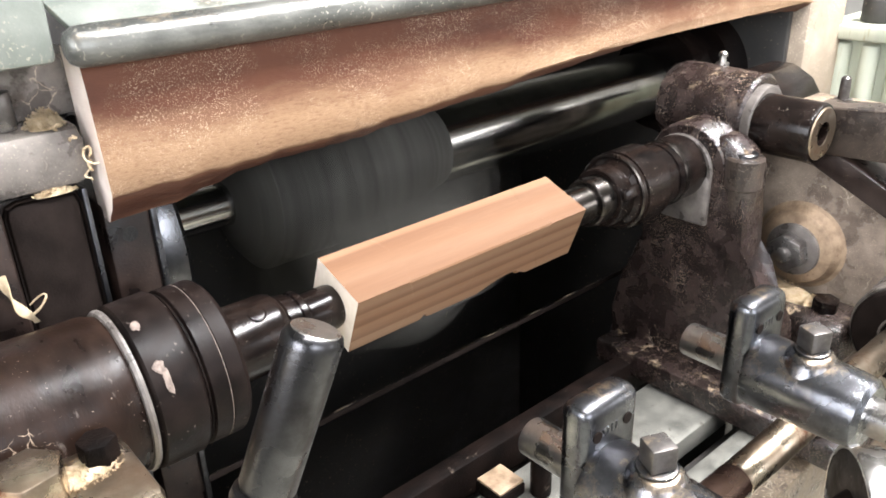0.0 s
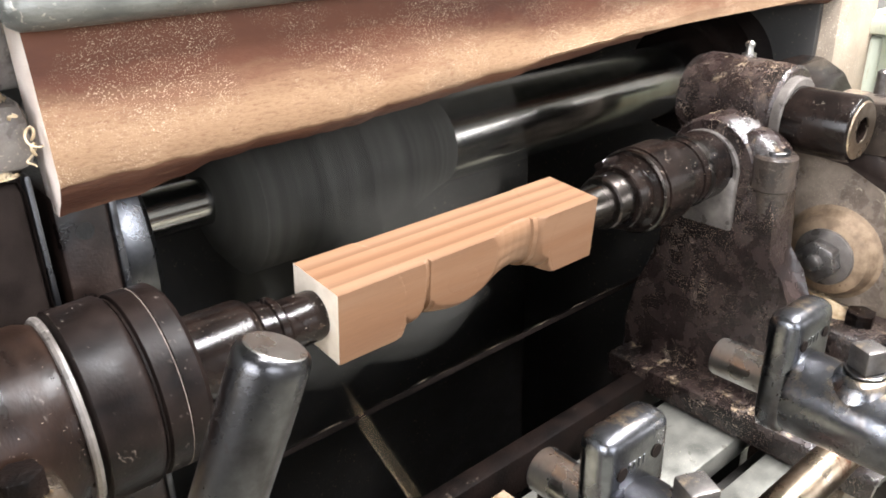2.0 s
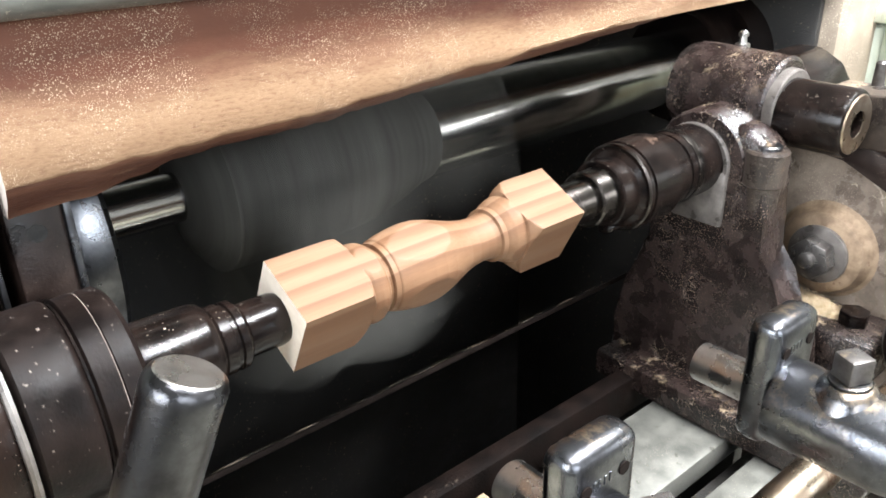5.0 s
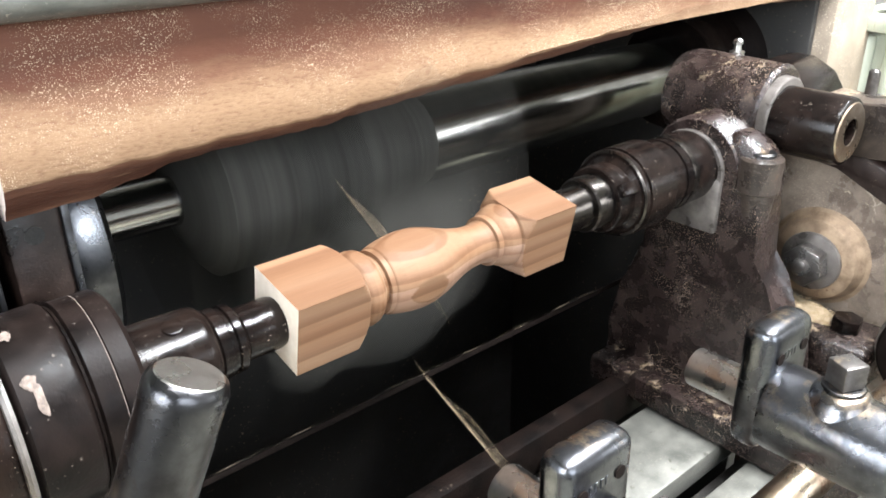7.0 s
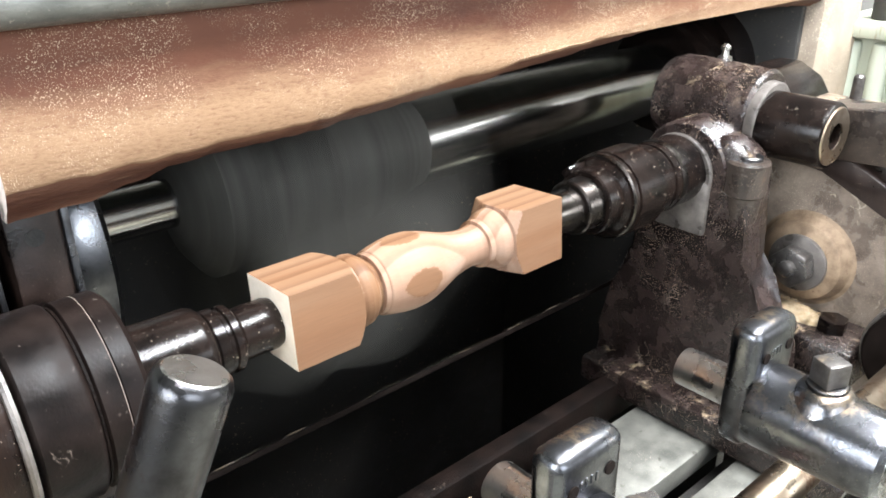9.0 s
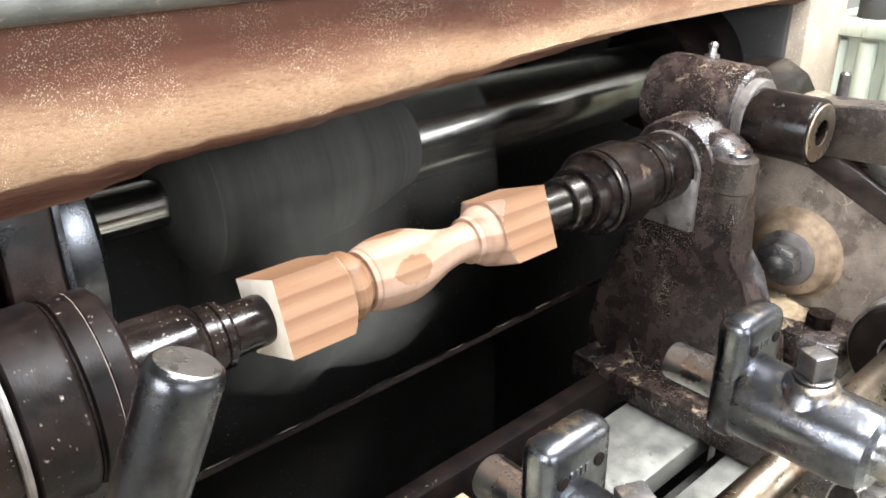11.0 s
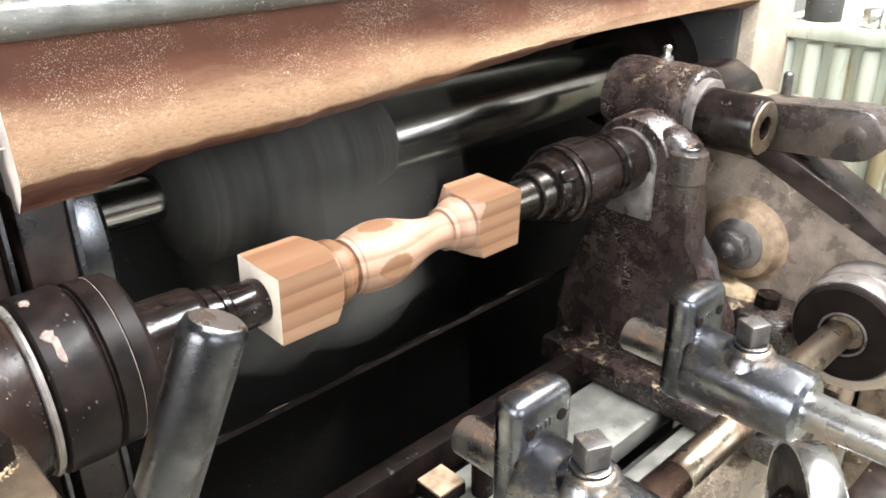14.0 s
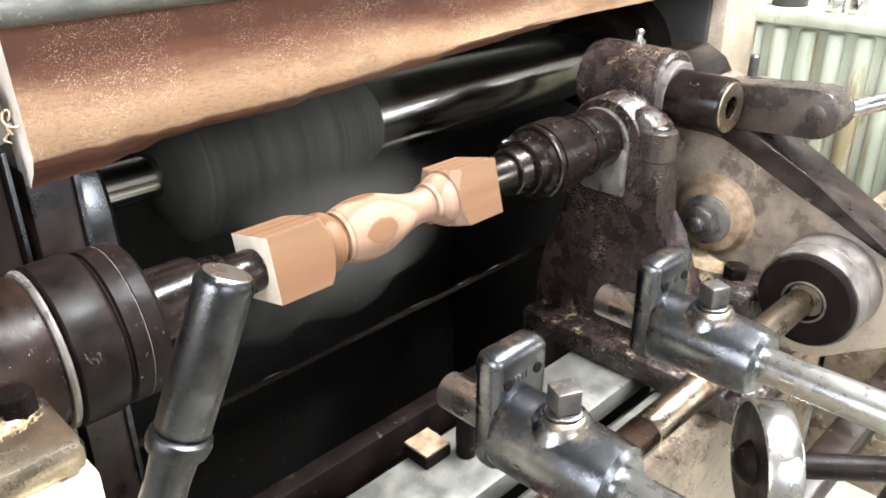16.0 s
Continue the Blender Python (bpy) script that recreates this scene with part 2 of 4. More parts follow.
BRASSY = mat("oil_browned_steel_bar", (0.52, 0.44, 0.34), (0.27, 0.20, 0.14), 0.22, 1.0, 36, 500, 0.14, (0.12, 0.045, 0.025), 0.0, 18, 0.4, dust=0.05)
CUTTER = mat("ground_knife_steel", (0.070, 0.068, 0.061), (0.040, 0.038, 0.034), 0.7, 0.0, 30, 400, 0.0, (0.15, 0.145, 0.13), -0.02, 16, stretch=(2.2, 0.01, 0.01), spec=0.15)
KNIFE = mat("ground_knife_edge_steel", (0.036, 0.035, 0.031), (0.026, 0.025, 0.022), 0.7, 0.0, 30, 400, 0.0, stretch=(1, 0.01, 0.01), spec=0.15)
DARK_TIP = mat("brown_tempered_steel", (0.12, 0.11, 0.10), (0.07, 0.06, 0.055), 0.18, 1.0, 40, 700, 0.04, (0.04, 0.032, 0.028), 0.0, 60, 0.32)
BLOTCH = mat("pale_paint_blotch", (0.10, 0.075, 0.062), (0.24, 0.19, 0.16), 0.7, 0.0, 400, 900, 0.3)
TAN = mat("tan_worn_metal", (0.20, 0.135, 0.085), (0.38, 0.275, 0.18), 0.45, 0.2, 90, 700, 0.3, (0.14, 0.07, 0.04), 0.0, 80)
RAIL = mat("worn_grey_rail_steel", (0.075, 0.078, 0.072), (0.19, 0.19, 0.172), 0.24, 0.45, 40, 420, 0.2, (0.10, 0.095, 0.082), 0.05, 24, 0.48, stretch=(.5, 1, 1), dust=0.12,
           speck=(0.46, 0.43, 0.36), speck_amount=0.02, speck_scale=420)
FRAME_GREY = mat("dusty_grey_frame_iron", (0.095, 0.083, 0.075), (0.25, 0.225, 0.20), 0.22, 0.2, 30, 500, 0.3, (0.075, 0.060, 0.050), 0.02, 20, 0.45, speck=(0.50, 0.43, 0.35), speck_amount=-0.02, speck_scale=900, dust=0.08, veins=0.06)
# Darker copy of the bar's steel, with the shadow put into the colour.
BAR_SHADED = mat("shaded_red_brown_oily_steel", (0.085, 0.045, 0.032), (0.16, 0.10, 0.075), 0.2, 0.8, 30, 500, 0.08, (0.04, 0.02, 0.015), 0.0, 20, 0.35)
GREASE = mat("grey_grease_ring", (0.065, 0.057, 0.051), (0.16, 0.142, 0.128), 0.25, 0.1, 60, 600, 0.3, (0.34, 0.31, 0.28), -0.01, 40, 0.45)
LEVER_STEEL = mat("worn_lever_steel", (0.095, 0.096, 0.102), (0.036, 0.034, 0.034), 0.20, 1.0, 44, 520, 0.05, (0.055, 0.045, 0.04), -0.02, 60, 0.46)
RUBBER = mat("black_oily_rubber", (0.007, 0.0048, 0.0040), (0.014, 0.0100, 0.0085), 0.6, 0.0, 60, 700, 0.15, spec=0.06)
BEDGREY = mat("oily_grey_bed_iron", (0.130, 0.130, 0.116), (0.225, 0.221, 0.195), 0.30, 0.45, 40, 700, 0.2, (0.10, 0.095, 0.08), 0.0, 60, 0.55,
              speck=(0.36, 0.32, 0.26), speck_amount=0.0, speck_scale=800)
# Black of the round cap, and painted shade for pit, slot and openings.
PITBLACK = mat("black_plate_and_shade", (0.017, 0.0165, 0.0155), (0.032, 0.029, 0.026), 0.45, 0.0, 30, 500, 0.3, (0.045, 0.034, 0.026), -0.04, 40, 0.7,
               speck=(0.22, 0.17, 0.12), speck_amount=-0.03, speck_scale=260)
RUST = mat("rusty_brown_iron", (0.003, 0.0024, 0.0022), (0.010, 0.0062, 0.0050), 0.45, 0.0, 40, 500, 0.5, (0.085, 0.066, 0.052), -0.025, 60, spec=0.05)
# Lower half painted paler, for the light below the rail's shadow.
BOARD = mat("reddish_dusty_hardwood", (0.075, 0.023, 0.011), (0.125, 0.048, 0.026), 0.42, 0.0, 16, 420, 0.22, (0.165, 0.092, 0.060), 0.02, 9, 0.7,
            stretch=(0.45, 1, 1.6), speck=(0.66, 0.52, 0.38), speck_amount=0.04, speck_scale=1500, spec=0.30, lit_dust_band=(0.136, 0.114), lit_dust_colour=(0.235, 0.145, 0.083))
BOARD_RAG = mat("splintered_dark_board_edge", (0.075, 0.026, 0.014), (0.17, 0.075, 0.040), 0.55, 0.0, 30, 300, 0.6, (0.26, 0.15, 0.09), -0.01, 26, 0.8, stretch=(0.25, 1, 2.5))
# Sawn end, coloured near white for the strong light from the left.
BOARD_END = mat("pale_lit_end_grain", (0.74, 0.62, 0.54), (0.85, 0.75, 0.67), 0.7, 0.0, 60, 800, 0.5)
GREENGREY = mat("grey_green_enamel", (0.17, 0.19, 0.17), (0.26, 0.28, 0.25), 0.3, 0.3, 25, 500, 0.15, (0.14, 0.13, 0.11), 0.0, 18,
                speck=(0.62, 0.55, 0.42), speck_amount=0.05, speck_scale=500)
CREAM = mat("worn_cream_paint", (0.58, 0.52, 0.38), (0.70, 0.65, 0.50), 0.45, 0.0, 30, 500, 0.3, (0.26, 0.16, 0.09), 0.03, 26, dust=0.05)
PALEGREEN = mat("stained_pale_green_paint", (0.34, 0.37, 0.29), (0.48, 0.50, 0.40), 0.45, 0.0, 22, 400, 0.1, (0.30, 0.25, 0.14), 0.07, 16, stretch=(1, 1, .18))
SAWDUST = mat("fresh_sawdust", (0.55, 0.40, 0.23), (0.74, 0.60, 0.41), 0.9, 0.0, 200, 1500, 1.0)
CONCRETE = mat("dusty_concrete", (0.44, 0.43, 0.35), (0.58, 0.56, 0.46), 0.8, 0.0, 6, 90, 0.2, (0.58, 0.52, 0.38), 0.03, 4)
# Grey tone sets how much light the unseen room gives back.
PLASTER = mat("room_bounce_plaster", (0.26, 0.255, 0.24), (0.36, 0.35, 0.33), 0.85, 0.0, 3, 60, 0.1)
GRAIN_AT = radians(111.2)
PINE = wood_mat("fresh_pine", (0.205, 0.123, 0.073), (0.146, 0.079, 0.044), (0.090 * math.cos(GRAIN_AT), 0.090 * math.sin(GRAIN_AT)), 0.01154)
PINE_CUT = wood_mat("freshly_cut_pine", (0.298, 0.200, 0.147), (0.228, 0.142, 0.099), (0.090 * math.cos(GRAIN_AT), 0.090 * math.sin(GRAIN_AT)), 0.01154, 0.65)
PINE_BEAD = wood_mat("burnished_pine_bead", (0.185, 0.108, 0.062), (0.125, 0.066, 0.035), (0.090 * math.cos(GRAIN_AT), 0.090 * math.sin(GRAIN_AT)), 0.01154, 0.5)
# Pale end grain, brightened in colour for the window light it faces.
PINE_END = mat("fresh_pine_lit_end_grain", (0.72, 0.62, 0.50), (0.82, 0.73, 0.61), 0.7, 0.0, 120, 1500, 0.3)


# ---- shape helpers ----
def finish(bm, material, name, smooth=35.0):
    bmesh.ops.recalc_face_normals(bm, faces=bm.faces)
    me = bpy.data.meshes.new(name)
    bm.to_mesh(me)
    bm.free()
    for m in material if isinstance(material, (list, tuple)) else (material,):
        me.materials.append(m)
    if smooth:
        me.shade_smooth()
        me.set_sharp_from_angle(angle=radians(smooth))
    return me


def thing(name, label, category, m=None, bm=None, material=None, group="", kind=""):
    ob = new(name, finish(bm, material, name) if bm else None)
    if m:
        ob.matrix_world = m
    return tagged(ob, label, category, group, kind)


def part(name, bm, material, parent, label="", m=None):
    ob = new(name, finish(bm, material, name))
    ob.parent = parent
    if m:
        ob.matrix_basis = m
    return tagged(ob, label)


def turned(profile, segs=48, m=None, bm=None, loop=False):
    """A solid turned round the x axis from (x, radius) pairs."""
    bm = bm or bmesh.new()
    rings = []
    for x, r in profile:
        if r < 1e-6:
            rings.append([bm.verts.new((x, 0, 0))])
        else:
            rings.append([bm.verts.new((x, r * math.cos(2 * math.pi * k / segs), r * math.sin(2 * math.pi * k / segs))) for k in range(segs)])
    for a, b in zip(rings, rings[1:] + rings[:1] if loop else rings[1:]):
        for k in range(segs):
            q = (k + 1) % segs
            if len(a) == 1 and len(b) == 1:
                continue
            if len(a) == 1:
                bm.faces.new((a[0], b[k], b[q]))
            elif len(b) == 1:
                bm.faces.new((a[k], b[0], a[q]))
            else:
                bm.faces.new((a[k], b[k], b[q], a[q]))
    for ring in () if loop else (rings[0], rings[-1]):
        if len(ring) > 2:
            bm.faces.new(ring)
    if m:
        bmesh.ops.transform(bm, matrix=m, verts=bm.verts)
    return bm


def rounded_rod(x0, x1, r, c=0.0015, segs=40):
    return [(x0, 0), (x0, r - c), (x0 + c * 0.3, r - c * 0.3), (x0 + c, r), (x1 - c, r), (x1 - c * 0.3, r - c * 0.3), (x1, r - c), (x1, 0)]


def prism(outline, depth, bevel=0.0, m=None, segments=2):
    """An outline in its own x, y plane, pushed along +z by depth, edges rounded."""
    bm = bmesh.new()
    base = [bm.verts.new((x, y, 0)) for x, y in outline]
    top = [bm.verts.new((x, y, depth)) for x, y in outline]
    bm.faces.new(base[::-1])
    bm.faces.new(top)
    for k in range(len(base)):
        q = (k + 1) % len(base)
        bm.faces.new((base[k], base[q], top[q], top[k]))
    if bevel:
        bmesh.ops.bevel(bm, geom=bm.edges[:], offset=bevel, segments=segments, affect="EDGES", profile=0.5)
    if m:
        bmesh.ops.transform(bm, matrix=m, verts=bm.verts)
    return bm


def block(x0, x1, y0, y1, z0, z1, bevel=0.002, m=None):
    return prism([(x0, y0), (x1, y0), (x1, y1), (x0, y1)], z1 - z0, bevel, (m or Matrix()) @ Matrix.Translation((0, 0, z0)))


def hexagon(r, h, bevel=0.0008, m=None, sides=6, turn=0.0):
    return prism([(r * math.cos(2 * math.pi * k / sides + turn), r * math.sin(2 * math.pi * k / sides + turn)) for k in range(sides)], h, bevel, m)


def arc(cx, cy, r, a0, a1, n=10):
    return [(cx + r * math.cos(radians(a0 + (a1 - a0) * k / n)), cy + r * math.sin(radians(a0 + (a1 - a0) * k / n))) for k in range(n + 1)]


def merge(*bms):
    out = bmesh.new()
    for b in bms:
        me = bpy.data.meshes.new("tmp")
        b.to_mesh(me)
        b.free()
        out.from_mesh(me)
        bpy.data.meshes.remove(me)
    return out


def tube(points, r, segs=8):
    bm = bmesh.new()
    rings = []
    pts = [Vector(p) for p in points]
    for i, p in enumerate(pts):
        d = (pts[min(i + 1, len(pts) - 1)] - pts[max(i - 1, 0)]).normalized()
        a = d.cross(Vector((0.3, 0.2, 1))).normalized()
        b = d.cross(a)
        rr = r(i / (len(pts) - 1)) if callable(r) else r
        rings.append([bm.verts.new(p + rr * (math.cos(2 * math.pi * k / segs) * a + math.sin(2 * math.pi * k / segs) * b)) for k in range(segs)])
    for a, b in zip(rings, rings[1:]):
        for k in range(segs):
            bm.faces.new((a[k], a[(k + 1) % segs], b[(k + 1) % segs], b[k]))
    bm.faces.new(rings[0])
    bm.faces.new(rings[-1])
    return bm


ALONG_Y = pose(0, 0, 0, 0, 0, 90)      # local x -> world y
UP = pose(0, 0, 0, 0, -90, 0)          # local x -> world z
YZ = Matrix(((0, 0, 1, 0), (1, 0, 0, 0), (0, 1, 0, 0), (0, 0, 0, 1)))  # outline (x, y) -> (y, z), depth -> x

# ---- the room ----
thing("floor", "dusty pale concrete workshop floor", "floor", bm=block(-2.4, 2.4, -2.4, 2.4, -1.15, -1.05, 0), material=CONCRETE, kind="structure")
# Ceiling and walls are out of view, added to bounce and hold light.
thing("ceiling", "unseen plain plaster ceiling added to bounce light", "ceiling", bm=block(-2.4, 2.4, -2.4, 2.4, 1.85, 1.95, 0), material=PLASTER, kind="structure")
thing("wall_north", "unseen plain plaster wall added behind the machine", "wall", bm=block(-2.4, 2.4, 2.4, 2.5, -1.05, 1.85, 0), material=PLASTER, kind="structure")
thing("wall_south", "unseen plain plaster wall added round two window openings", "wall", bm=merge(block(-2.4, -1.6, -2.5, -2.4, -1.05, 1.85, 0), block(0.3, 1.2, -2.5, -2.4, -1.05, 1.85, 0), block(1.2, 2.4, -2.5, -2.4, -1.05, 0.1, 0), block(1.2, 2.4, -2.5, -2.4, 0.95, 1.85, 0), block(-1.6, 0.3, -2.5, -2.4, -1.05, 0.1, 0), block(-1.6, 0.3, -2.5, -2.4, 1.45, 1.85, 0)), material=PLASTER, kind="structure")
thing("wall_east", "unseen plain plaster wall added to close the room", "wall", bm=block(2.4, 2.5, -2.4, 2.4, -1.05, 1.85, 0), material=PLASTER, kind="structure")
west = merge(block(-2.5, -2.4, -2.4, -1.6, -1.05, 1.85, 0), block(-2.5, -2.4, 0.9, 2.4, -1.05, 1.85, 0),
             block(-2.5, -2.4, -1.6, 0.9, -1.05, 0.0, 0), block(-2.5, -2.4, -1.6, 0.9, 1.5, 1.85, 0))
thing("wall_west", "unseen plain plaster wall added round a wide window opening", "wall", bm=west, material=PLASTER, kind="structure")

# ---- the turning blank ----
SPIN = -52.75
HALF = 0.0225
CORNER = 66.2
LENGTH = 0.2141
PROFILE = [(0, .05), (.0395, .05), (.0405, .0325), (.0430, .0295), (.0455, .0262), (.0470, .0235), (.0474, .0205), (.0500, .0217), (.0535, .0224), (.0570, .0218),
           (.0600, .0200), (.0622, .0172), (.0645, .0166), (.0650, .0190), (.0680, .0194), (.0688, .0203), (.0750, .0219), (.0830, .0233), (.0910, .0240), (.1000, .0234),
           (.1090, .0213), (.1180, .0182), (.1270, .0152), (.1360, .0133), (.1430, .0126), (.1490, .0129), (.1525, .0138), (.1530, .0160), (.1565, .0165), (.1570, .0152),
           (.1590, .0168), (.1625, .0190), (.1665, .0204), (.1690, .0208), (.1694, .0232), (.1715, .0258), (.1740, .0292), (.1760, .0325), (.1770, .05), (LENGTH, .05)]


def cut_radius(x):
    for (a, ra), (b, rb) in zip(PROFILE, PROFILE[1:]):
        if a <= x <= b:
            return ra + (rb - ra) * (x - a) / (b - a)
    return 0.05


def square_radius(deg):
    k = ((deg - CORNER) % 90) - 45
    return HALF / math.cos(radians(k))


TOUCH = 12.0                            # where the knives meet the wood, degrees up from the drum's side
FEED = [(-3.5, .022), (-3.0, .0185), (-2.4, .0125), (-2.0, .0070), (-1.6, .0043), (-0.7, .0031), (0.3, .0021), (1.5, .0012), (3.0, .0006), (4.0, 0.0), (99, 0.0)]


def feed_at(t):
    for (a, ra), (b, rb) in zip(FEED, FEED[1:]):
        if a <= t <= b:
            return ra + (rb - ra) * (t - a) / (b - a)
    return 0.022 if t < 0 else 0.0


def first_pass(deg):
    """When the wood at this angle of the blank first meets the knives, from -3.5 s on."""
    t = (deg - TOUCH) / -SPIN
    turn = 360 / -SPIN
    return (t + 3.5) % turn - 3.5


XS = sorted({x for x, _ in PROFILE} | {0.0395 + 0.00115 * k for k in range(120) if 0.0395 + 0.00115 * k < 0.177})
ANGLES = [CORNER + 2.5 * k for k in range(144)]


def blank_core(x0, x1):
    bm = bmesh.new()
    rings = [[bm.verts.new((x, r * math.cos(radians(a)), r * math.sin(radians(a)))) for a in ANGLES for r in (min(cut_radius(x), square_radius(a)),)] for x in XS if x0 - 1e-6 <= x <= x1 + 1e-6]
    for p, q in zip(rings, rings[1:]):
        for k in range(len(ANGLES)):
            j = (k + 1) % len(ANGLES)
            f = bm.faces.new((p[k], p[j], q[j], q[k]))
            c = f.calc_center_median()
            if math.hypot(c.y, c.z) < square_radius(math.degrees(math.atan2(c.z, c.y))) - .0003:
                f.material_index = 2
    for ring in (rings[0], rings[-1]):
        bm.faces.new(ring).material_index = 1
    return bm


def shell(a0, a1, inner, outer):
    """The solids between two surfaces of the blank over a stretch of angles, one for each run along x; radii from (x, angle)."""
    n = max(2, round((a1 - a0) / 2.5))
    degs = [a0 + (a1 - a0) * k / n for k in range(n + 1)]
    runs, run, before = [], [], None
    for x in XS:
        if max(outer(x, a) - inner(x, a) for a in degs) > 0.00004:
            run.append(x)
        elif run:
            runs.append(run + [x])
            run = []
        if not run:
            before = x
        elif len(run) == 1 and before is not None:
            run.insert(0, before)
    if run:
        runs.append(run)
    made = []
    for run in runs:
        if len(run) < 3:
            continue
        bm = bmesh.new()
        made.append(bm)

        def grid(fn):
            return [[bm.verts.new((x, fn(x, a) * math.cos(radians(a)), fn(x, a) * math.sin(radians(a)))) for a in degs] for x in run]

        low = grid(lambda x, a: inner(x, a) - 0.0003)
        top = grid(lambda x, a: outer(x, a) if outer(x, a) - inner(x, a) > 0.00006 else inner(x, a) - 0.00002)
        for g in (low, top):
            for i in range(len(run) - 1):
                for k in range(n):
                    bm.faces.new((g[i][k], g[i][k + 1], g[i + 1][k + 1], g[i + 1][k]))
        for i in range(len(run) - 1):
            for k in (0, n):
                bm.faces.new((low[i][k], low[i + 1][k], top[i + 1][k], top[i][k]))
        for i in (0, len(run) - 1):
            for k in range(n):
                bm.faces.new((low[i][k], low[i][k + 1], top[i][k + 1], top[i][k]))
    return made


def core_r(x, a):
    return min(cut_radius(x), square_radius(a))


def passed_by(middle, moment):
    """The surface left by the first pass, over the stretch round a middle angle that meets the knives at a moment."""
    return lambda x, a: min(square_radius(a), cut_radius(x) + feed_at(moment + (a - middle) / -SPIN))


blank = thing("turned_baluster", "fresh pine baluster with square ends, turning between two centres", "baluster")
part("square_end", blank_core(0, .0474), [PINE, PINE_END, PINE_CUT], blank)
part("bead", blank_core(.0474, .0645), [PINE, PINE_END, PINE_BEAD], blank, "browner burnished turned bead")
part("vase", blank_core(.0645, .1694), [PINE, PINE_END, PINE_CUT], blank, "turned vase with beads and a slim neck")
part("square_end", blank_core(.1694, LENGTH), [PINE, PINE_END, PINE_CUT], blank)
OFFCUTS = []                            # (object, the moment it is cut away)
STEP = 12.0
for k in range(30):
    a0, a1 = CORNER + STEP * k, CORNER + STEP * (k + 1)
    mid = first_pass((a0 + a1) / 2)
    passed_r = passed_by((a0 + a1) / 2, mid)
    pieces = []
    if mid > 0:
        pieces.append((shell(a0, a1, passed_r, lambda x, a: square_radius(a)), mid))
    pieces.append((shell(a0, a1, core_r, passed_r), mid + 360 / -SPIN))
    for solids, when in pieces:
        for bm in solids:
            ob = thing("wood_offcut", "thin curved pine offcut, cut from the turning blank", "offcut", bm=bm, material=PINE, group="offcuts from the blank")
            OFFCUTS.append((ob, when, k))

# ---- drive centres ----
left_centre = thing("drive_spindle", "black oiled steel drive spindle with a wide two-ring collar", "spindle")
part("tip", turned([(-.024, 0), (-.024, .0135), (-.0225, .0148), (-.003, .0148), (.0006, .0138), (.0006, 0)]), BLACKENED, left_centre)
part("neck", turned([(-.040, 0), (-.040, .0175), (-.0385, .0190), (-.033, .0190), (-.0320, .0175), (-.0300, .0175), (-.0292, .0188), (-.0255, .0186), (-.0240, .0170), (-.0240, 0)]), BLACKENED, left_centre)
spindle_barrel = part("barrel", turned([(-.086, 0), (-.086, .0240), (-.046, .0235), (-.0425, .0225), (-.0400, .0200), (-.0400, 0)]), BLACKENED, left_centre)
part("set_screw", turned(rounded_rod(0, .0022, .0055), 20, pose(-.058, 0, 0, 28, 0, 0) @ UP @ Matrix.Translation((.0222, 0, 0))), BLACKENED, spindle_barrel, "slotted dark screw")
part("front_ring", turned([(-.1055, 0), (-.1055, .0440), (-.1042, .0460), (-.0950, .0462), (-.0945, .0456), (-.0940, .0462), (-.0855, .0462), (-.0830, .0440), (-.0830, 0)], 72), RING_BLACK, left_centre)
rear_ring = part("rear_ring", turned([(-.1340, 0), (-.1340, .0440), (-.1320, .0470), (-.1100, .0475), (-.1080, .0462), (-.1065, .0435), (-.1065, 0)], 72), RING_BLACK, left_centre)
part("grease_line", turned([(-.1066, .0430), (-.1066, .0446), (-.1054, .0446), (-.1054, .0430)], 72, loop=True), RUST, rear_ring, "brown grease line")


def blot(x, deg, along, across, seed, radius=.0476):
    """A thin uneven patch of paint lying on a ring round the x axis."""
    bm = bmesh.new()
    n = 28
    rim, top = [], []
    for k in range(n):
        a = 2 * math.pi * k / n
        r = 1 + .55 * noise.noise((math.cos(a) * 1.6 + seed, math.sin(a) * 1.6, seed))
        for ring, f, h in ((rim, 1.0, 0), (top, .8, .00025)):
            turn = radians(deg) + across * f * r * math.sin(a) / radius
            ring.append(bm.verts.new((x + along * f * r * math.cos(a), (radius + h) * math.cos(turn), (radius + h) * math.sin(turn))))
    for k in range(n):
        q = (k + 1) % n
        bm.faces.new((rim[k], rim[q], top[q], top[k]))
    bm.faces.new(top)
    return bm


for bx, deg, along, across, seed in ((-.1265, 143, .0030, .0030, 1), (-.1245, 153, .0022, .0062, 4), (-.1275, 112, .0026, .0032, 7)):
    part("paint_blotch", blot(bx, deg, along, across, seed), BLOTCH, rear_ring, "pale worn paint blotch")
part("scored_line", turned([(-.0951, .0455), (-.0951, .0463), (-.0948, .0463), (-.0948, .0455)], 72, loop=True), BLOTCH, rear_ring, "fine pale scored line")

right_centre = thing("tail_spindle", "dark steel tail centre with a stepped collar", "spindle")
part("tip", turned([(.2136, 0), (.2136, .0140), (.216, .0158), (.2480, .0162), (.2480, 0)]), DARK_TIP, right_centre)
part("shoulder", turned([(.2480, 0), (.2480, .0192), (.2492, .0205), (.2520, .0207), (.2528, .0200), (.2650, .0206), (.2650, 0)], 56), DARK_TIP, right_centre, "brown tempered stepped shoulder")
part("cone", turned([(.2650, 0), (.2650, .0242), (.2660, .0252), (.2810, .0252), (.2840, .0290), (.2840, 0)], 56), BLACKENED, right_centre)
part("lock_tab", block(.2650, .2850, -.005, .005, .0245, .0300, .0015, pose(0, 0, 0, 70, 0, 0)), BLACKENED, right_centre)
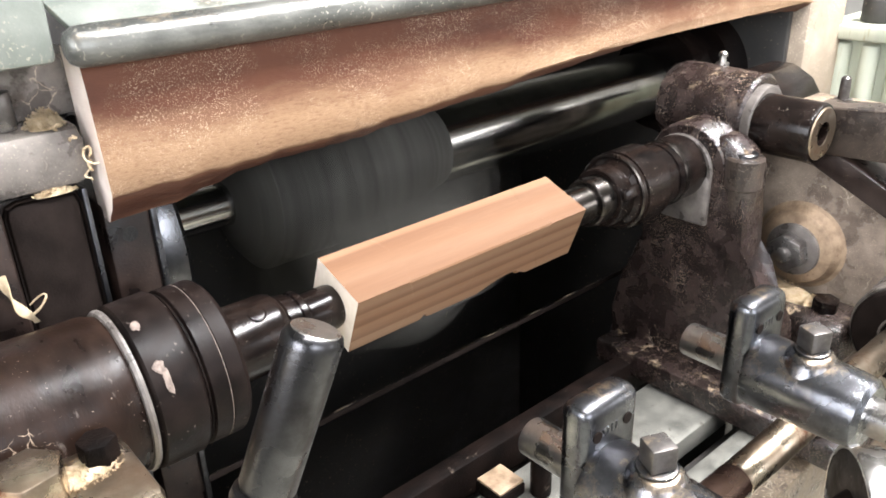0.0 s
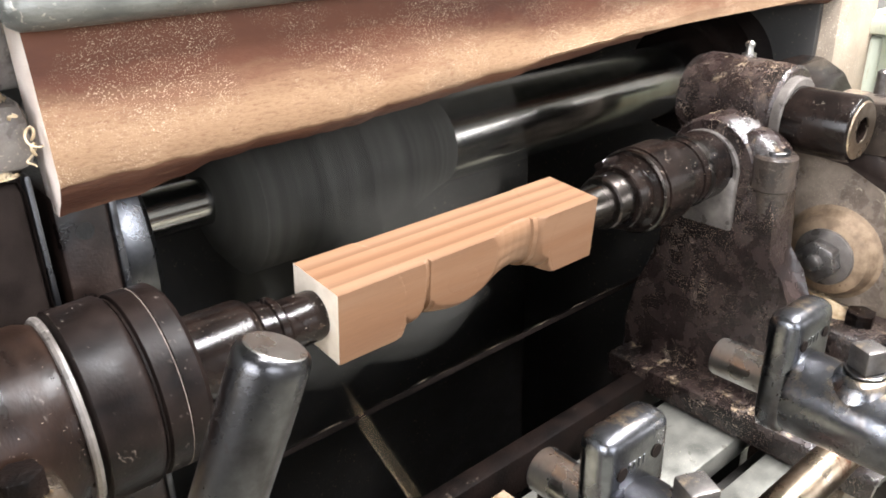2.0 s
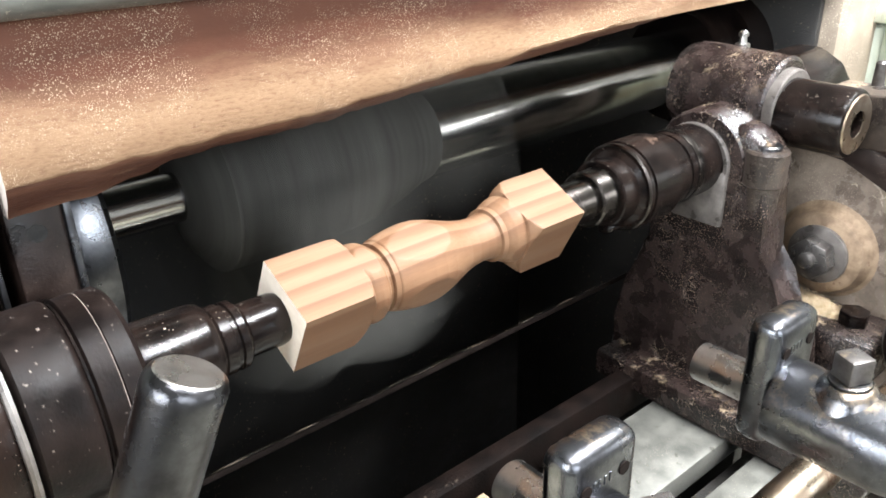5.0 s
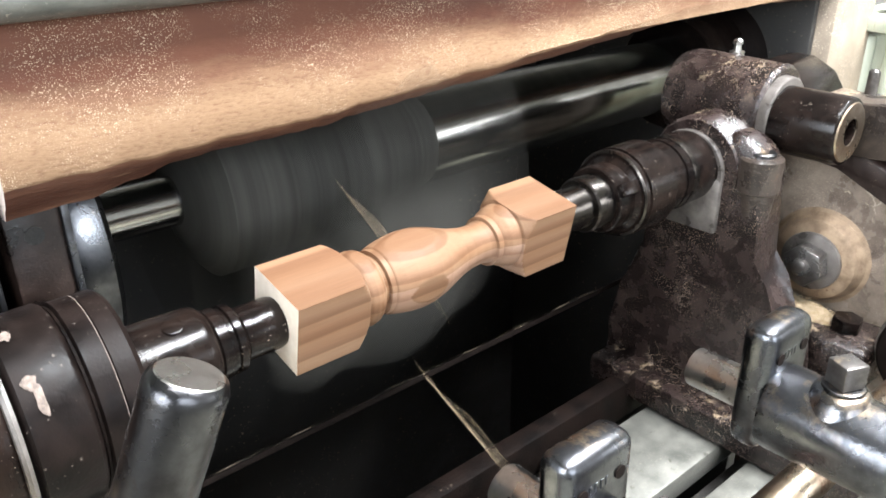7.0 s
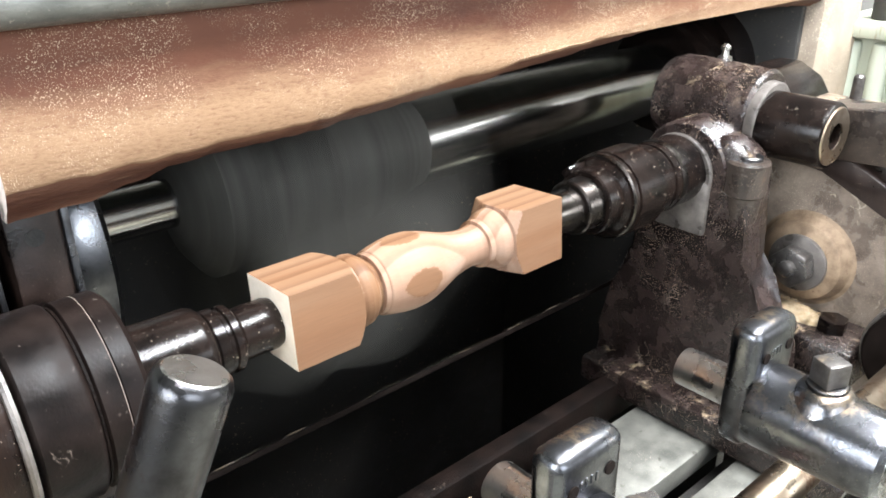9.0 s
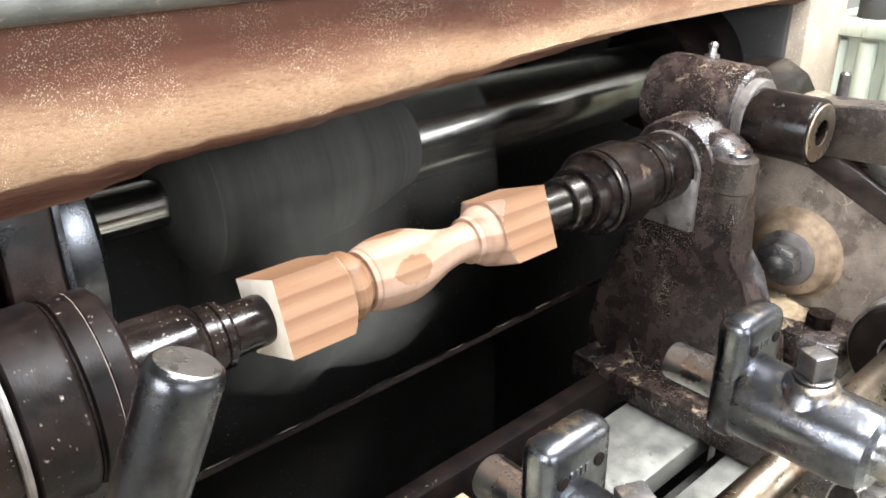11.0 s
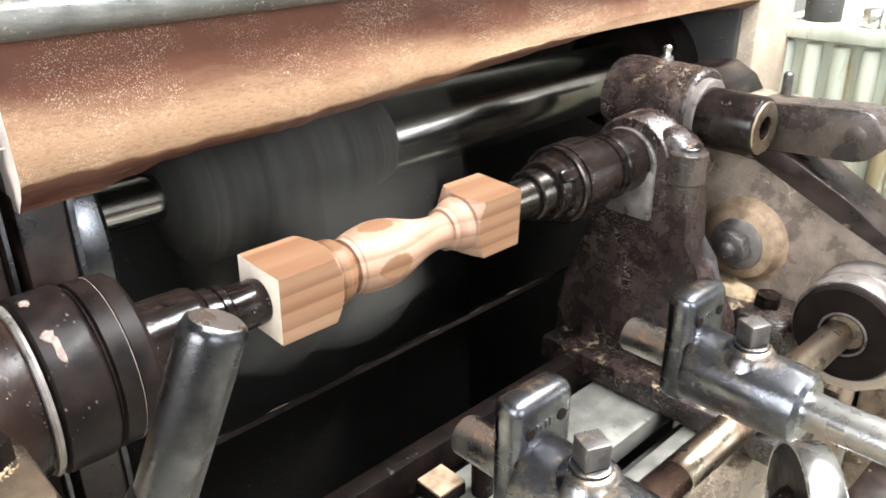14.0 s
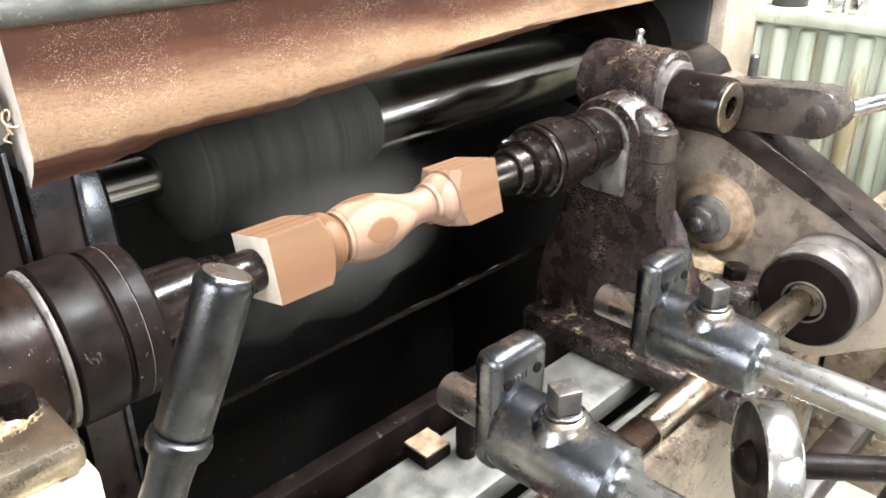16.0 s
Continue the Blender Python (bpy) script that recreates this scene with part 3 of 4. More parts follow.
part("collar", turned([(.2840, 0), (.2840, .0318), (.2850, .0332), (.2890, .0332), (.2893, .0325), (.2905, .0325), (.2908, .0340), (.3205, .0340), (.3225, .0318), (.3225, 0)], 64), BLACKENED, right_centre)
part("collar_edge", turned([(.2838, .0312), (.2838, .0320), (.2848, .0334), (.2852, .0334), (.2852, .0312)], 64, loop=True), DARK_TIP, right_centre, "bright worn rim")
part("bearing_sleeve", turned([(.3225, 0), (.3225, .0292), (.3400, .0292), (.3402, .0282), (.3425, .0282), (.3427, .0292), (.3920, .0292), (.3920, 0)], 64), BLACKENED, right_centre)
part("sleeve_ring", turned([(.3500, .0288), (.3500, .0297), (.3520, .0299), (.3560, .0299), (.3575, .0297), (.3575, .0288)], 64, loop=True), DARK_TIP, right_centre, "bright worn steel band")

# ---- headstock side ----
head = thing("headstock", "dark oily cast-iron headstock barrel with a cream cap casting and bolts", "headstock")
part("barrel", turned([(-.42, 0), (-.42, .050), (-.16, .0455), (-.145, .0455), (-.138, .0430), (-.1345, .0415), (-.1345, 0)], 64), IRON_BARREL, head)
# Pale ring that draws the smeared highlight at the barrel's end.
part("highlight_ring", turned([(-.1385, .0430), (-.1380, .0452), (-.1366, .0462), (-.1350, .0458), (-.1350, .0430)], 64, loop=True), GREASE, head, "thin greasy grey ring painting a highlight on the barrel")
part("cap", block(-.32, -.146, -.104, -.030, -.14, -.006, .022), CREAM, head, "worn cream painted cap casting")
part("strap", block(-.31, -.152, -.098, -.040, -.012, .006, .006), BRASSY, head, "oily bronze-brown strap")
part("nut", hexagon(.0160, .020, .0014, pose(-.199, -.070, .006, 0, 0, 12)), BRASSY, head, "oily brass-brown hexagon nut")
part("nut", hexagon(.0092, .012, .001, pose(-.167, -.058, .006, 0, 0, 40)), RUST, head)
part("foot", block(-.42, -.13, -.11, .05, -.40, -.135, .01), CREAM, head, "worn cream painted casting")

lever = thing("hand_lever", "polished worn steel hand lever with a ringed neck", "lever")
LEVER = look((-.1086, -.1663, .0975), (-.1086 - .396, -.1663 + .090, .0975 - .960)) @ pose(0, 0, 0, 0, 90, 0)
part("grip", turned([(.0004, 0), (.0004, .0096), (.0014, .0108), (.0038, .0116), (.0060, .0117), (.066, .0113), (.068, .0104), (.068, 0)], 48, LEVER), LEVER_STEEL, lever)
part("end_face", turned([(0, 0), (0, .0090), (.0008, .0100), (.0008, 0)], 48, LEVER), STEEL, lever, "bright polished end face")
part("neck_ring", turned([(.068, 0), (.068, .0104), (.0695, .0127), (.073, .0132), (.0765, .0124), (.078, .0100), (.078, 0)], 48, LEVER), LEVER_STEEL, lever)
part("shank", turned([(.078, 0), (.078, .0097), (.092, .0090), (.13, .0105), (.33, .0125), (.33, 0)], 40, LEVER), LEVER_STEEL, lever)

# ---- tailstock side ----
post = thing("tailstock_bracket", "dark cast-iron tailstock bracket, oily and flecked with sawdust", "bracket")
column = [(.074, -.226), (.067, -.177), (.057, -.131), (.044, -.088), (.026, -.062), (.024, -.020), (.012, .025), (-.040, .034), (-.060, .022), (-.069, .0), (-.067, -.036), (-.069, -.066),
          (-.074, -.088), (-.092, -.106), (-.112, -.130), (-.125, -.226)]
part("column", prism(column, .036, .0095, Matrix.Translation((.386, 0, 0)) @ YZ, 4), IRON_FLAKED, post)
part("foot", prism([(.354, .062), (.354, -.200), (.470, -.200), (.470, .062)], .026, .004, Matrix.Translation((0, 0, -.2255))), IRON_FLAKED, post)
part("boss", turned([(.384, 0), (.384, .0385), (.3875, .0410), (.44, .042), (.44, 0)], 56, Matrix.Translation((0, -.006, 0))), IRON_FLAKED, post)
part("seal_ring", turned([(.3815, .0280), (.3812, .0312), (.3822, .0322), (.3850, .0326), (.3850, .0280)], 56, Matrix.Translation((0, -.002, -.002)), loop=True), GREASE, post, "greasy grey ring")
part("seat", block(.3800, .3870, -.034, .016, -.052, -.004, .004), GREASE, post, "pale worn machined seat")
post_head = part("head", turned([(-.036, 0), (-.036, .0340), (-.033, .0370), (.045, .0390), (.055, .036), (.060, .028), (.060, 0)], 56, Matrix.Translation((.455, 0, .040)) @ ALONG_Y), IRON_FLAKED, post)
part("head_ring", turned([(-.0440, 0), (-.0440, .0300), (-.0430, .0312), (-.0365, .0318), (-.0350, .0312), (-.0350, 0)], 56, Matrix.Translation((.450, 0, .0375)) @ ALONG_Y), GREASE, post_head, "pale dusty ring")
pivot_pin = part("pivot_pin", turned([(-.097, .0105), (-.0975, .0225), (-.0960, .0258), (-.0935, .0268), (-.040, .0272), (-.040, .0105)], 56, Matrix.Translation((.447, 0, .0355)) @ ALONG_Y, loop=True), BLACKENED, post)
part("pin_face", turned([(-.0982, .0108), (-.0982, .0225), (-.0970, .0235), (-.0970, .0108)], 48, Matrix.Translation((.447, 0, .0355)) @ ALONG_Y, loop=True), BRASSY, pivot_pin, "brown dusty bored end face")
clamp_lug = part("clamp_lug", merge(turned([(-.060, 0), (-.060, .006), (-.030, .0125), (-.012, .0140), (-.010, .0165), (.016, .0170), (.018, .0155), (.018, 0)], 32, Matrix.Translation((.398, -.056, 0)) @ UP), block(.390, .425, -.066, .0, -.075, .010, .006)), ARM_IRON, post)
part("clamp_screw", turned([(.018, 0), (.018, .0105), (.0205, .0105), (.0215, .0095), (.0215, .0055), (.0185, .005), (.0185, 0)], 24, Matrix.Translation((.398, -.056, 0)) @ UP), STEEL_DARK, clamp_lug, "grey socket screw")
part("grease_nipple", turned([(.074, 0), (.074, .0062), (.0785, .0062), (.0788, .0035), (.084, .0030), (.0848, .0042), (.0875, .0042), (.0895, .002), (.0895, 0)], 20, Matrix.Translation((.470, .018, 0)) @ UP), STEEL, post_head, "small steel grease nipple")

arm = thing("link_arm", "dark flat link arm with a rounded worn end", "arm")
ARM = Matrix.Translation((.492, -.085, .0255)) @ pose(0, 0, 0, -4, 0, 0) @ YZ
part("bar", prism([(.02, -.0225), (.02, .0225), *arc(-.072, 0, .0225, 90, 270, 14)], .036, .0024, ARM, 3), ARM_IRON, arm)
part("pin", turned(rounded_rod(.4914, .50, .0095), 28, Matrix.Translation((0, -.157, .0305))), ARM_IRON, arm)
part("tie_rod", turned(rounded_rod(.526, 1.05, .0085), 24, Matrix.Translation((.526, -.170, .030)) @ pose(0, 0, 0, 0, 0, -13) @ Matrix.Translation((-.526, 0, 0))), STEEL, arm, "bright steel tie rod")
part("lug", block(.530, .620, -.100, .010, -.010, .028, .005), IRON_DUSTY, arm)
part("stud", turned([(0, 0), (0, .0085), (.010, .0085), (.010, .0052), (.030, .0048), (.032, .003), (.032, 0)], 20, Matrix.Translation((.568, -.060, .028)) @ UP), NUT_STEEL, arm, "threaded stud with a nut")
part("hood", prism(arc(.02, .0, .052, 20, 160, 5), .12, .003, Matrix.Translation((.50, .01, .004)) @ YZ), BLACKENED, arm, "dark curved dust hood")

plate = thing("side_casting", "large dusty cast-iron side casting with a bolted boss", "casting")
outline = [(.09, .045), (.02, .045), (-.075, .012), (-.16, -.035), (-.245, -.085), (-.285, -.125), (-.262, -.175), (-.20, -.215), (.02, -.235), (.09, -.235)]
part("web", prism(outline, .035, .006, Matrix.Translation((.500, 0, 0)) @ YZ, 3), CAST_SIDE, plate)
part("rib", prism([(.0, .012), (-.075, .020), (-.16, -.027), (-.255, -.080), (-.262, -.098), (-.16, -.050), (-.075, -.004), (.0, -.010)], .055, .006, Matrix.Translation((.494, 0, 0)) @ YZ), IRON, plate)
plate_boss = part("boss", turned([(.4860, 0), (.4860, .0330), (.4880, .0365), (.4930, .0385), (.4985, .0415), (.5000, .0450), (.5000, 0)], 56, Matrix.Translation((0, -.072, -.0945))), TAN, plate, "dusty tan boss")
part("washer", turned(rounded_rod(.4815, .4865, .0265), 40, Matrix.Translation((0, -.072, -.0945))), GREASE, plate_boss, "grey dusty washer")
part("nut", hexagon(.0190, .015, .0018, Matrix.Translation((.4815, -.072, -.0945)) @ pose(0, 0, 0, 0, -90, 0) @ pose(0, 0, 0, 0, 0, 14)), NUT_STEEL, plate_boss, "dark steel hexagon nut")
part("stud_end", turned([(.4600, 0), (.4600, .0045), (.4615, .0072), (.4680, .0078), (.4680, 0)], 24, Matrix.Translation((0, -.072, -.0945))), NUT_STEEL, plate_boss)
bearing = thing("roller_bearing", "black rubber-faced bearing disc in a steel rim", "bearing")
BC = Matrix.Translation((0, -.196, -.128))
part("disc", turned([(.4440, .017), (.4440, .0415), (.4460, .0440), (.4600, .0440), (.4600, .017)], 56, BC, loop=True), RUBBER, bearing, "black rubber disc")
part("rim", turned([(.4500, .0443), (.4500, .0462), (.4515, .0472), (.4680, .0480), (.4690, .0474), (.4715, .0474), (.4725, .0484), (.5050, .0500), (.5050, .0443)], 56, BC, loop=True), GREASE, bearing, "pale dusty grey rim")
part("inner_ring", turned([(.4428, .0185), (.4428, .0202), (.4442, .0206), (.4442, .0185)], 48, BC, loop=True), GREASE, bearing, "pale thin inner ring")
part("hub", turned([(.4520, 0), (.4520, .0168), (.4600, .0168), (.4600, 0)], 40, BC), IRON_DUSTY, bearing)
bar = thing("cross_bar", "round oil-browned steel bar lying along the machine", "bar")
part("bar", turned(rounded_rod(.185, .4515, .0130), 36, Matrix.Translation((0, -.191, -.132))), BRASSY, bar)
# Left stretch of the same bar, drawn darker where it lies in shadow.
part("shaded_stretch", turned(rounded_rod(-.30, .1845, .0134), 36, Matrix.Translation((0, -.191, -.132))), BAR_SHADED, bar, "red-brown oily stretch of the bar, darkened as painted shade")

# ---- stop rods ----
def stop_rod(x, z):
    """A round rod along y with a clamp block, an upright stop lug and a square-headed bolt."""
    ob = thing("stop_rod", "bright steel stop rod with clamp, upright lug and square-headed bolt", "stop rod", m=Matrix.Translation((x, 0, z)), group="stop rods")
    part("rod", turned(rounded_rod(-.62, -.134, .0118, .002), 40, ALONG_Y), STEEL, ob)
    clamp = part("clamp", merge(turned([(-.258, 0), (-.258, .0185), (-.255, .0222), (-.246, .0236), (-.190, .0248), (-.186, .0240), (-.186, 0)], 44, ALONG_Y),
                        turned([(.012, 0), (.012, .0200), (.022, .0160), (.0262, .0130), (.0272, .0105), (.0272, 0)], 32, Matrix.Translation((0, -.218, 0)) @ UP)), CLAMP_STEEL, ob)
    lug = [(-.017, -.026), (.028, -.026), (.028, .0490), (-.017, .0510)]
    lug_part = part("lug", prism(lug, .020, .0075, Matrix.Translation((0, -.1675, 0)) @ pose(0, 0, 0, 90, 0, 0), 4), CLAMP_STEEL, ob)
    # Thin black discs paint the shade inside the lug's holes.
    for dx in (-.0085, .0160):
        part("hole", turned([(0, 0), (0, .0033), (.0007, .0033), (.0007, 0)], 18, Matrix.Translation((dx, -.1875, .0330)) @ pose(0, 0, 0, 0, 0, -90)), RUBBER, lug_part, "small black disc painted as a shaded hole")
    marks = merge(*[block(-.0008, .0008, -.0004, .0004, -.0024, .0024, .0002, Matrix.Translation((-.0030 + .0034 * k, -.1875, .0335))) for k in range(4)])
    part("cast_mark", marks, CLAMP_STEEL, lug_part, "row of worn raised marks")
    part("washer", turned(rounded_rod(.0272, .0292, .0108), 28, Matrix.Translation((0, -.218, 0)) @ UP), STEEL_DARK, clamp)
    part("bolt", hexagon(.0098, .014, .0012, Matrix.Translation((0, -.218, .0292)) @ pose(0, 0, 0, 0, 0, 20), 4), NUT_STEEL, clamp, "square-headed steel bolt")
    return ob


stop_rod(.202, -.051)
stop_rod(.042, -.049)

wheel = thing("flange_wheel", "dark flange wheel with a bright worn rim below the rods", "wheel")
WH = Matrix.Translation((.262, -.240, -.178)) @ pose(0, 0, 0, 0, 0, -50)
part("web", turned([(.000, 0), (.000, .0470), (.020, .0470), (.020, 0)], 64, WH), RING_BLACK, wheel)
part("rim", turned([(-.001, .0468), (-.001, .0492), (.001, .0502), (.022, .0502), (.024, .0490), (.024, .0468)], 72, WH, loop=True), STEEL, wheel, "bright worn rim")
part("hub", turned([(-.014, 0), (-.012, .008), (-.006, .014), (.000, .018), (.000, 0)], 40, WH), RING_BLACK, wheel)
part("axle", turned(rounded_rod(.0200, .12, .010), 24, WH), RING_BLACK, wheel)
lower = thing("lower_bar", "round grey steel bar low beside the bed", "bar")
part("bar", turned(rounded_rod(.10, 1.0, .014), 28, Matrix.Translation((0, -.300, -.345))), STEEL_DARK, lower)
side_rail = thing("side_rail", "dark square iron rail beside the bed", "rail")
part("rail", block(.36, 1.0, -.262, -.232, -.300, -.270, .003), IRON, side_rail)

# ---- bed ----
bed = thing("machine_bed", "grey oily cast-iron bed with open slots", "bed")
part("rear_lip", block(-.30, .62, .016, .036, -.250, -.210, .004), RUST, bed, "rusty brown iron lip")
part("top_plate", block(-.30, .62, -.080, -.004, -.250, -.2262, .003), BEDGREY, bed)
part("slot_floor", block(-.30, .62, -.110, -.078, -.285, -.265, .002), PITBLACK, bed)
part("front_strip", block(-.30, .62, -.138, -.106, -.250, -.2262, .003), BEDGREY, bed)
part("front_wall", block(-.30, .62, -.172, -.1385, -.46, -.232, .003), IRON_DUSTY, bed)
# Walls coloured black for the pit's shade; they also shut out stray light.
pit = thing("chip_pit", "sheet-metal chip pit below the cutter, painted black for its deep shade", "pit")
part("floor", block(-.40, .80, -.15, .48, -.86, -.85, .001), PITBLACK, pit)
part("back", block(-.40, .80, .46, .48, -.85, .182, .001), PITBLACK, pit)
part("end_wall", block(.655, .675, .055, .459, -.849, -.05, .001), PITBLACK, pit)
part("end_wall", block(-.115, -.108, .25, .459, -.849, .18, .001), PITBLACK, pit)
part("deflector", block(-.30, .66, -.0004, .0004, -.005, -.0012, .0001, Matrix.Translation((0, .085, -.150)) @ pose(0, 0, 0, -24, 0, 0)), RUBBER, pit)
edge_points = [(-.30 + .96 * k / 240, .085 + .0012 * noise.noise((k * .21, 0, 2)), -.150 + .0016 * noise.noise((k * .17, 4, 0))) for k in range(241)]
part("deflector_edge", tube(edge_points, lambda u: .00004 + .0011 * max(0, noise.noise((u * 34, 1, 1)) - .08), 6), IRON_DUSTY, pit, "bare ragged edge")
base = thing("lathe_pedestal", "dark cast-iron machine base standing on the floor", "pedestal", bm=merge(block(-.42, .80, -.145, -.115, -1.05, -.256, .004), block(-.42, .80, .482, .52, -1.05, -.30, .004), block(-.44, -.4205, -.145, .52, -1.05, -.42, .004), block(.8005, .83, .07, .52, -1.05, -.46, .004)), material=IRON)

rest = thing("rest_block", "small rusty brown rest block with a tan worn top", "block")
part("body", block(.120, .150, -.030, .000, -.2262, -.2145, .002), RUST, rest)
part("top", block(.121, .149, -.029, -.001, -.2143, -.2115, .001), TAN, rest, "tan worn top")
part("stub", turned(rounded_rod(-.2262, -.180, .009), 24, Matrix.Translation((.160, -.038, 0)) @ UP), RUST, rest)

# ---- cutter side, which closes up to the blank ----
DRUM = (0.182, 0.012)                   # y, z of the drum's axis
drum = thing("cutter_drum", "fast-spinning steel cutter drum with knives on a polished shaft", "cutter")
drum.matrix_world = Matrix.Translation((0, *DRUM))
part("shaft", turned([(-.075, 0), (-.075, .018), (.036, .018), (.036, .040), (.62, .040), (.62, .052), (.70, .052), (.70, 0)], 56), SHAFT, drum)
part("hub", turned([(.022, 0), (.022, .024), (.030, .048), (.040, .062), (.140, .062), (.170, .059), (.200, .051), (.225, .0425), (.236, .0402), (.236, 0)], 56), CUTTER, drum)
part("flange", turned([(.610, 0), (.610, .062), (.622, .066), (.650, .066), (.650, .080), (.690, .080), (.690, 0)], 56), BLACKENED, drum)
REACH = math.hypot(*DRUM)
KNIVES = [(.030, .198), (.042, .150), (.036, .212), (.042, .118), (.030, .186), (.090, .226), (.040, .205), (.066, .176)]
for k, (x0, x1) in enumerate(KNIVES):
    steps = [x0 + (x1 - x0) * i / 50 for i in range(51)]
    edge = [(x, REACH - min(cut_radius(x), .0295) + .0005) for x in steps]
    part("knife", prism([(x0, .045), *edge, (x1, .045)][::-1], .011, 0, pose(0, 0, 0, 45 * k, 0, 0)), KNIFE, drum)
board = thing("guard_board", "thick dusty reddish-brown guard board with a ragged lower edge", "board")


def guard_board():
    """A thick bowed plank along x with a ragged lower edge."""
    bm = bmesh.new()
    rows = []
    n = 150
    for i in range(n + 1):
        x = -.106 + .90 * i / n
        step = min(1, max(0, (x + .075) / .065))
        step = step * step * (3 - 2 * step)
        low = .0720 + .0105 * step + .0235 * min(1, max(0, (x - .04) / .40)) ** 1.1 - .020 * max(0, (x - .5) / .3) ** 2
        low += .0016 * noise.noise((x * 22, 0, 0)) + .0016 * noise.noise((x * 70, 3, 0)) + .0009 * noise.noise((x * 200, 5, 0))
        lip = .0175 - .0085 * step + .0010 * noise.noise((x * 30, 9, 0))
        sec = [(.074, .170), (.048, .170), (.0452, .150), (.0440, .125), (.0428, .108), (.0422, low + lip + .002), (.0432, low + lip), (.0480, low + lip * .55 + .0012 * noise.noise((x * 90, 1, 4))),
               (.0540, low + lip * .2 + .0012 * noise.noise((x * 120, 6, 4))), (.0575, low - .001), (.074, low - .002)]
        rows.append([bm.verts.new((x + (.012 * (z - .17) * -1 if i == 0 else 0), y + .0006 * noise.noise((x * 40, z * 60, 7)), z)) for y, z in sec])
    for a, b in zip(rows, rows[1:]):
        for k in range(len(a)):
            j = (k + 1) % len(a)
            bm.faces.new((a[k], b[k], b[j], a[j])).material_index = 2 if 5 < k < 10 else 0
    bm.faces.new(rows[0]).material_index = 1
    bm.faces.new(rows[-1])
    return bm


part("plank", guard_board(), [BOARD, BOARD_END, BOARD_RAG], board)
rail = thing("guard_rail", "rounded grey-green steel rail along the top of the board", "rail")
part("bar", turned([(-.114, 0), (-.114, .005), (-.1125, .0080), (-.108, .0106), (-.10, .0110), (.80, .0110), (.80, 0)], 32, Matrix.Translation((0, .0370, .1735))), RAIL, rail)
part("top_sheet", block(-.105, .80, 0, .30, 0, .004, .001, Matrix.Translation((0, .052, .178)) @ pose(0, 0, 0, 14, 0, 0)), GREENGREY, rail, "speckled grey-green sheet")
bracket = thing("shaft_bracket", "dark steel bracket carrying the drum shaft", "bracket")
part("plate", block(-.106, -.078, .066, .24, -.20, .078, .003), IRON, bracket)
part("edge", block(-.0785, -.0745, .064, .20, -.20, .076, .001), STEEL_DARK, bracket, "bright worn edge")
part("bearing", turned([(-.0745, 0), (-.0745, .092), (-.070, .095), (-.052, .095), (-.048, .090), (-.048, .02), (-.060, .02), (-.060, 0)], 64, Matrix.Translation((0, *DRUM))), STEEL_DARK, bracket)
# Flat disc, black for the shade in the bracket's hole.
part("hole", turned([(0, 0), (0, .0048), (.0008, .0048), (.0008, 0)], 20, Matrix.Translation((-.0925, .0655, .0565)) @ ALONG_Y), PITBLACK, bracket, "round black disc painted as a shaded hole")
casing = thing("end_casing", "dusty beige cast end casing of the cutter housing", "casing")
# Added black sheet that keeps the casing's opening dark.
part("dark_backing", block(.690, .6995, .060, .459, -.449, .172, .002), PITBLACK, casing, "black plate added behind the shaft seals to darken the opening")
part("wall", block(.70, .80, .04, .459, -.449, .176, .012), CASING, casing)
left_casting = thing("frame_casting", "grey oily cast side frame with a bolt and curled shavings", "casting")
part("frame", block(-.42, -.1075, .0535, .40, .096, .1310, .009), FRAME_GREY, left_casting)
part("body", block(-.42, -.1140, .0640, .40, -.30, .0955, .003), IRON, left_casting, "dark oily lower body")
part("pillar", block(-.42, -.1590, .0500, .0635, -.30, .0955, .005), IRON, left_casting)
part("web", block(-.42, -.0960, .0780, .40, .1315, .1655, .003), FRAME_GREY, left_casting)
part("cover", block(-.42, -.117, .040, .40, .166, .235, .004), GREENGREY, left_casting, "grey-green enamelled cover")
part("black_panel", block(-.1580, -.1175, .0540, .0635, -.16, .0950, .008), RUBBER, left_casting, "black enamelled recessed panel")
part("panel_edge", block(-.1172, -.1142, .0540, .0635, -.16, .0950, .001), STEEL_DARK, left_casting, "bright worn edge")
part("bolt", turned(rounded_rod(.1310, .1520, .0072), 28, Matrix.Translation((-.1440, .0700, 0)) @ UP), NUT_STEEL, left_casting, "round grey bolt")
FRAME_SIDE = [drum, board, rail, bracket, left_casting, casing]

